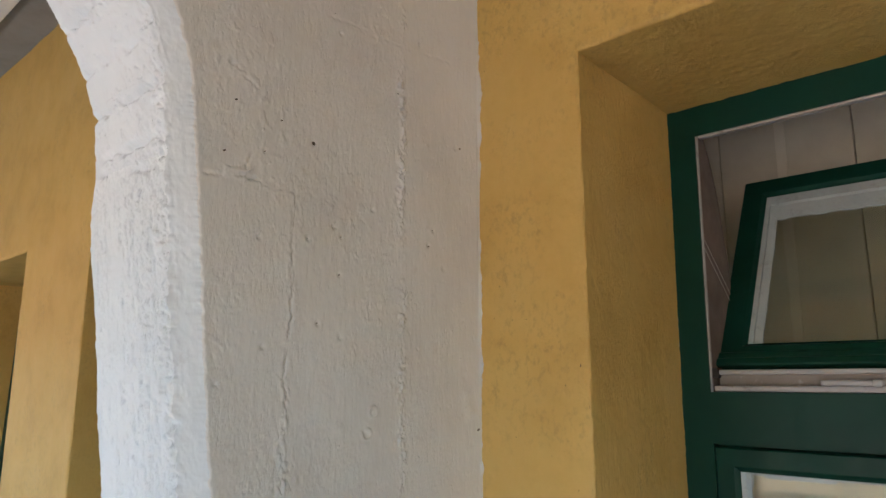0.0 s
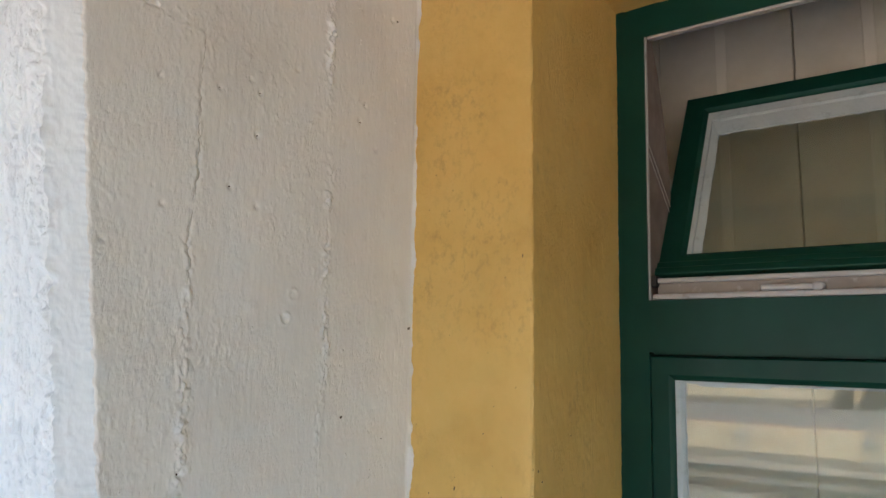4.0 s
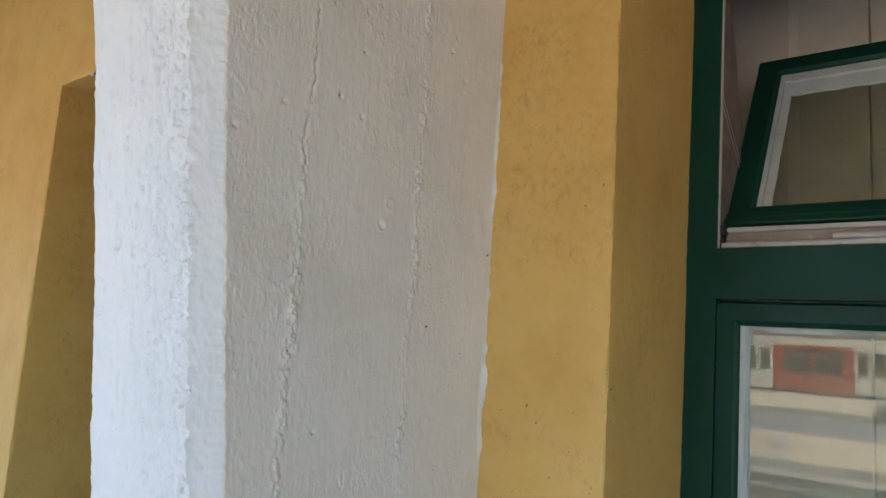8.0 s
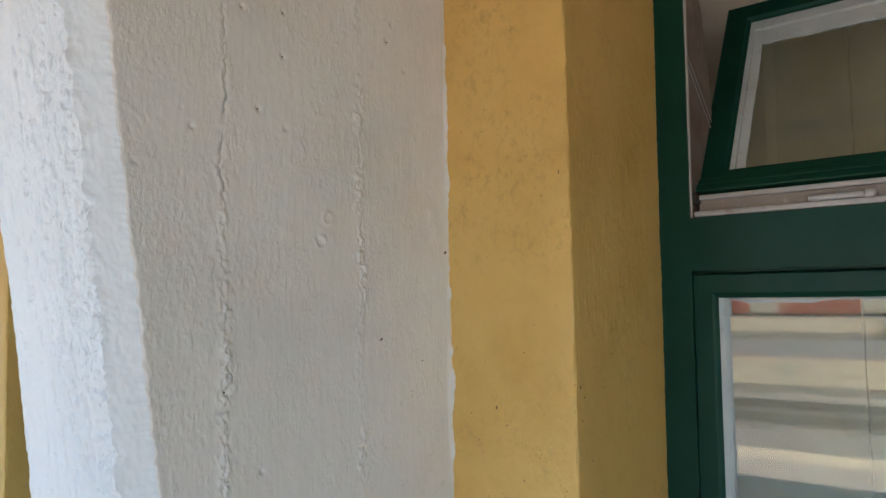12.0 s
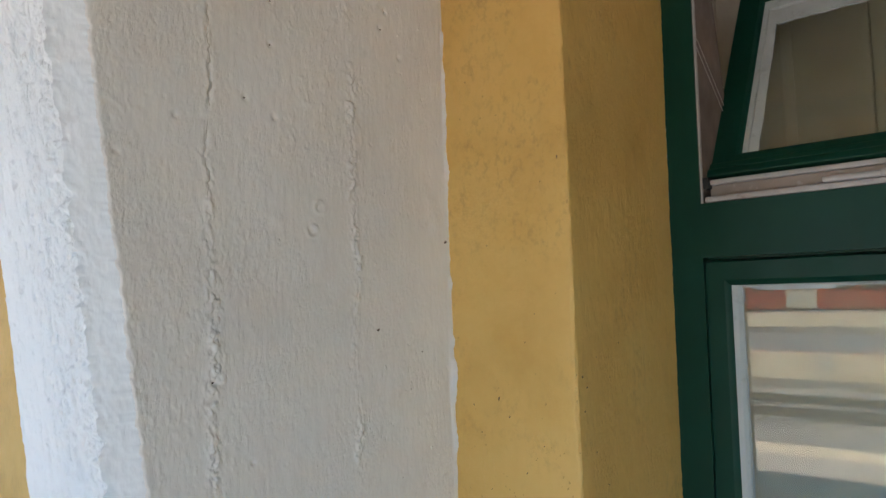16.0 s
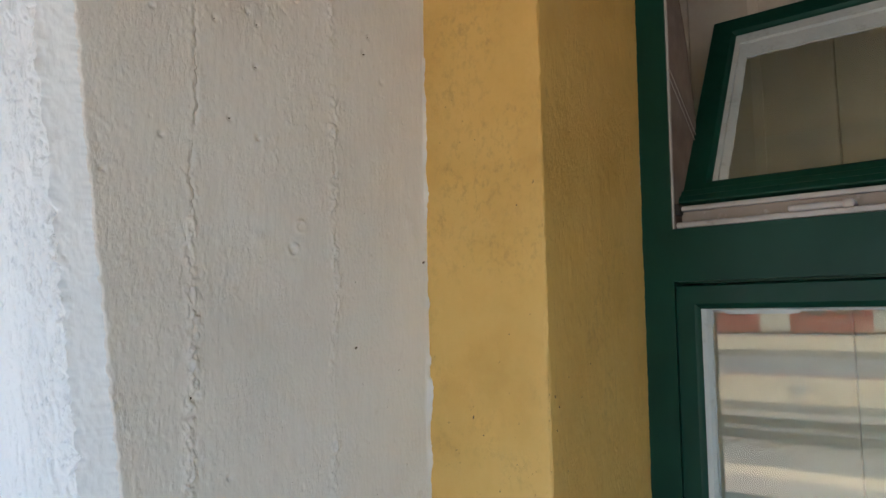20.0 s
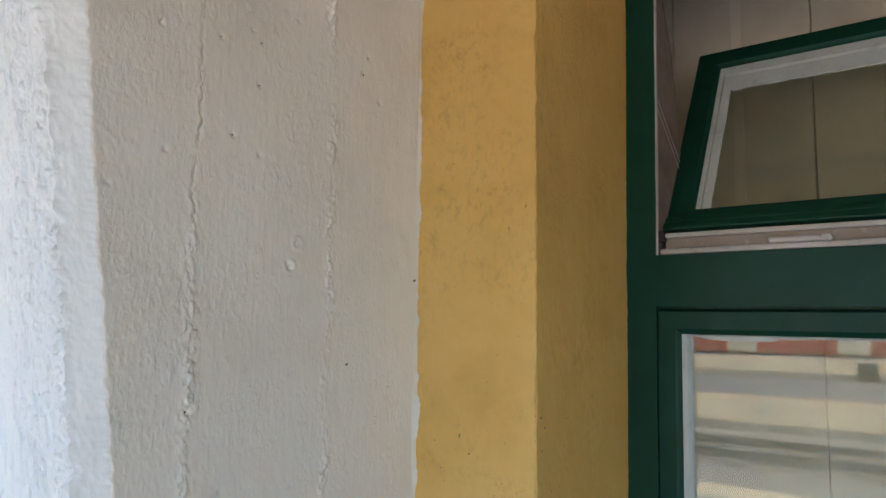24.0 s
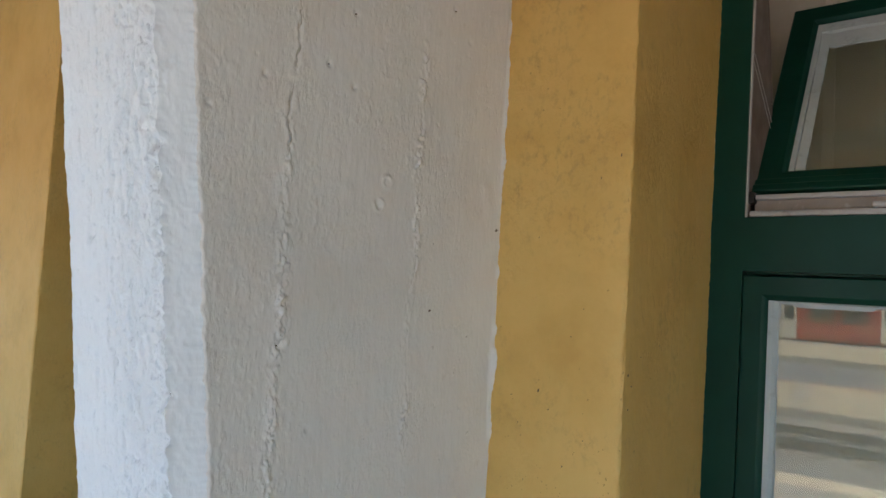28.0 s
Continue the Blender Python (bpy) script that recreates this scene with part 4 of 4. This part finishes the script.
buf.box(6, 40, -5.1, 0.6, -0.3, 0.0)
tagged(buf.done("pavement", [STONE], False), "grey stone platform beside the gallery", "pavement", kind="structure")
# unseen beam, hung low enough to keep high sky off the upper wall
buf = Buffer()
buf.box(-9, 6, OUT - 0.1, OUT + 0.10, 2.12, CEIL + 0.2)
tagged(buf.done("shade_beam", [WHITE], False), "unseen white beam over the open side, set low to shade the upper wall", "beam", kind="structure")
buf = Buffer()
buf.box(-9, -8.9, OUT, 0.6, 0, CEIL)
# unseen opening added in this end to brighten the window reveal
buf.box(5.9, 6, OUT, -1.05, 0, CEIL)
buf.box(5.9, 6, -1.05, -0.7, 2.0, CEIL)
buf.box(5.9, 6, -0.7, 0.6, 0, CEIL)
tagged(buf.done("wall_end", [YELLOW], False), "unseen ochre end walls of the gallery, one with an opening added for light", "wall", kind="structure")
# unseen block, its height chosen for where sun meets the floor
buf = Buffer()
buf.box(-9, 6, -0.36, 6, CEIL + 0.21, 4.4)
tagged(buf.done("upper_shade_block", [YELLOW], False), "unseen upper block of the building, its height set for the sun's shadow", "wall", kind="structure")


# ---- tracks, platforms and train across from the window ----
buf = Buffer()
buf.box(-600, 600, -900, 300, -1.3, -1.05)
tagged(buf.done("ground", [GROUND], False), "dry bare ground beside the tracks", "ground", kind="structure")
for y0, y1 in ((-15.6, -5.45), (-30.9, -21.4)):
    buf = Buffer()
    xx, yy = np.linspace(-60, 40, 260)[:, None], np.linspace(y0, y1, 60)[None, :]
    buf.grid(xx + 0 * yy, yy + 0 * xx, -0.98 + 0.035 * layered(xx * 3, yy * 3, 601))
    tagged(buf.done("track_bed", [BALLAST]), "grey-brown crushed stone track bed", "track bed", kind="stuff")


def track(y):
    t = empty("railway_track", "worn steel rails on dark timber sleepers", "track", group="tracks")
    for o in (-0.72, 0.72):
        bm = block(-60, 40, y + o - 0.035, y + o + 0.035, -0.80, -0.765)
        block(-60, 40, y + o - 0.012, y + o + 0.012, -0.90, -0.79, bm=bm)
        block(-60, 40, y + o - 0.065, y + o + 0.065, -0.92, -0.895, bm=bm)
        part("rail", bm, STEEL, t, "worn steel rail")
    bm = bmesh.new()
    for i in range(-40, 28):
        block(i * 0.7 - 0.12, i * 0.7 + 0.12, y - 1.3, y + 1.3, -1.0, -0.915, bm=bm)
    tagged(part("sleepers", bm, TIMBER, t, "dark timber sleepers"), kind="stuff")


for y in (-8.2, -12.6, -23.6, -28.4):
    track(y)


def platform(y0, y1, top, label):
    p = empty("platform", label, "platform", "structure")
    part("paving", block(-60, 40, y0, y1 - 0.45, -1.1, top), ASPHALT, p, "worn asphalt paving")
    part("edge_tiles", block(-60, 40, y1 - 0.45, y1 - 0.05, -1.1, top + 0.004, 0.004), TILE, p, "dull red edge tiles")
    part("footing", block(-60, 40, y1 - 0.04, y1 + 0.05, -1.1, max(-0.80, top - 0.58) - 0.004), BALLAST, p, "stained grey footing")
    for i in range(-30, 20):
        part("edge_slab", block(i * 1.23, i * 1.23 + 1.205, y1 - 0.05, y1 + 0.02, max(-0.80, top - 0.58), top - 0.004, 0.01, 1), CONCRETE, p)
    return p


platform(-21.4, -15.6, -0.20, "middle railway platform with cream concrete edge slabs")
platform(-33.0, -30.9, -0.03, "far railway platform with cream concrete edge slabs")

pipe = empty("cable_riser", "pair of pale grey cable pipes on a platform edge", "pipe", group="cable pipes")
for o, r in ((-0.10, 0.018), (0.0, 0.022), (0.09, 0.018)):
    bm = bmesh.new()
    bmesh.ops.create_cone(bm, segments=10, radius1=r, radius2=r, depth=1.05)
    bmesh.ops.translate(bm, verts=bm.verts, vec=(o, 0, 0.42))
    part("pipe", bm, GREY, pipe, "", True)
part("bracket", block(-0.16, 0.16, -0.05, 0.0, 0.5, 0.56, 0.005), GREY, pipe)
TURNED = 0.0612   # sideways step per metre of distance
pipe.matrix_basis = pose(-3.27 + 16.7 * TURNED, -15.53, -0.95)
for x in (-0.80, -5.74, -8.2, 1.66, 4.1):
    copy_thing(pipe, pose(x + 16.7 * TURNED, -15.53, -0.95))

for x, w in ((-2.72, 0.6), (-1.67, 0.75)):
    x += 32 * TURNED
    c = empty("track_cabinet", "dark grey metal cabinet at the far platform edge", "cabinet", group="track cabinets")
    part("body", block(x - w / 2, x + w / 2, -30.8, -30.4, -0.95, -0.1, 0.02), SLATE, c)
    part("door", block(x - w / 2 + 0.04, x + w / 2 - 0.04, -30.4, -30.385, -0.85, -0.18, 0.005), SLATE, c)
    part("roof", block(x - w / 2 - 0.04, x + w / 2 + 0.04, -30.85, -30.35, -0.1, -0.06, 0.01), GREY, c)

train = empty("train", "red and cream suburban railway coach standing at the far platform", "train")
TY = -34.0
part("body", block(-42, 26, TY - 2.8, TY, 0.02, 2.10, 0.03), RED, train, "red painted coach side")
part("cream_band", block(-42, 26, TY - 2.8, TY + 0.004, 2.10, 2.46, 0.01), COACH_CREAM, train, "cream band under the roof")
bm = block(-42, 26, TY - 2.75, TY - 0.05, 2.46, 2.9, 0.18, 4)
part("roof", bm, ASPHALT, train, "dull grey curved roof")
part("skirt", block(-42, 26, TY - 2.6, TY - 0.12, -0.75, 0.02), SLATE, train, "dark underframe")
for i in range(-7, 7):
    x = -8.72 + 35 * TURNED + 4.55 * i
    door = part("door", block(x, x + 1.26, TY, TY + 0.03, 0.05, 2.08, 0.01), COACH_CREAM, train, "cream double door")
    for o in (0.14, 0.74):
        part("door_window", block(x + o, x + o + 0.38, TY + 0.03, TY + 0.036, 0.95, 1.88, 0.05, 3), COACH_GLASS, door)
    part("seam", block(x + 0.615, x + 0.645, TY + 0.03, TY + 0.034, 0.06, 2.06), SLATE, door)
    for o in (1.78, 3.02):
        fr = part("window_frame", block(x + o - 0.05, x + o + 1.07, TY, TY + 0.012, 0.85, 1.95, 0.03, 2), RED, train)
        part("window_pane", block(x + o, x + o + 1.02, TY + 0.012, TY + 0.016, 0.9, 1.9, 0.04, 2), COACH_GLASS, fr)
        part("vent_bar", block(x + o + 0.1, x + o + 0.9, TY + 0.017, TY + 0.03, 1.62, 1.67), COACH_CREAM, fr)
    part("lamp_strip", block(x + 2.0, x + 3.9, TY - 1.6, TY - 0.7, 2.88, 3.12, 0.03), SLATE, train, "dark roof box")

can = empty("platform_canopy", "dark brown canopy over the far platform", "canopy")
part("roof", block(-60, 40, -46, -36.0, 3.6, 3.85), BROWN, can)
part("fascia", block(-60, 40, -36.1, -36.0, 3.3, 5.6), BROWN, can)
for i in range(-7, 6):
    part("post", block(i * 7 - 0.12, i * 7 + 0.12, -38.2, -37.9, -0.1, 3.6, 0.02), BROWN, can)
buf = Buffer()
buf.box(-60, 40, -48, -47, -1, 8)
tagged(buf.done("wall_far", [BROWN], False), "dark far wall behind the canopy", "wall", kind="structure")
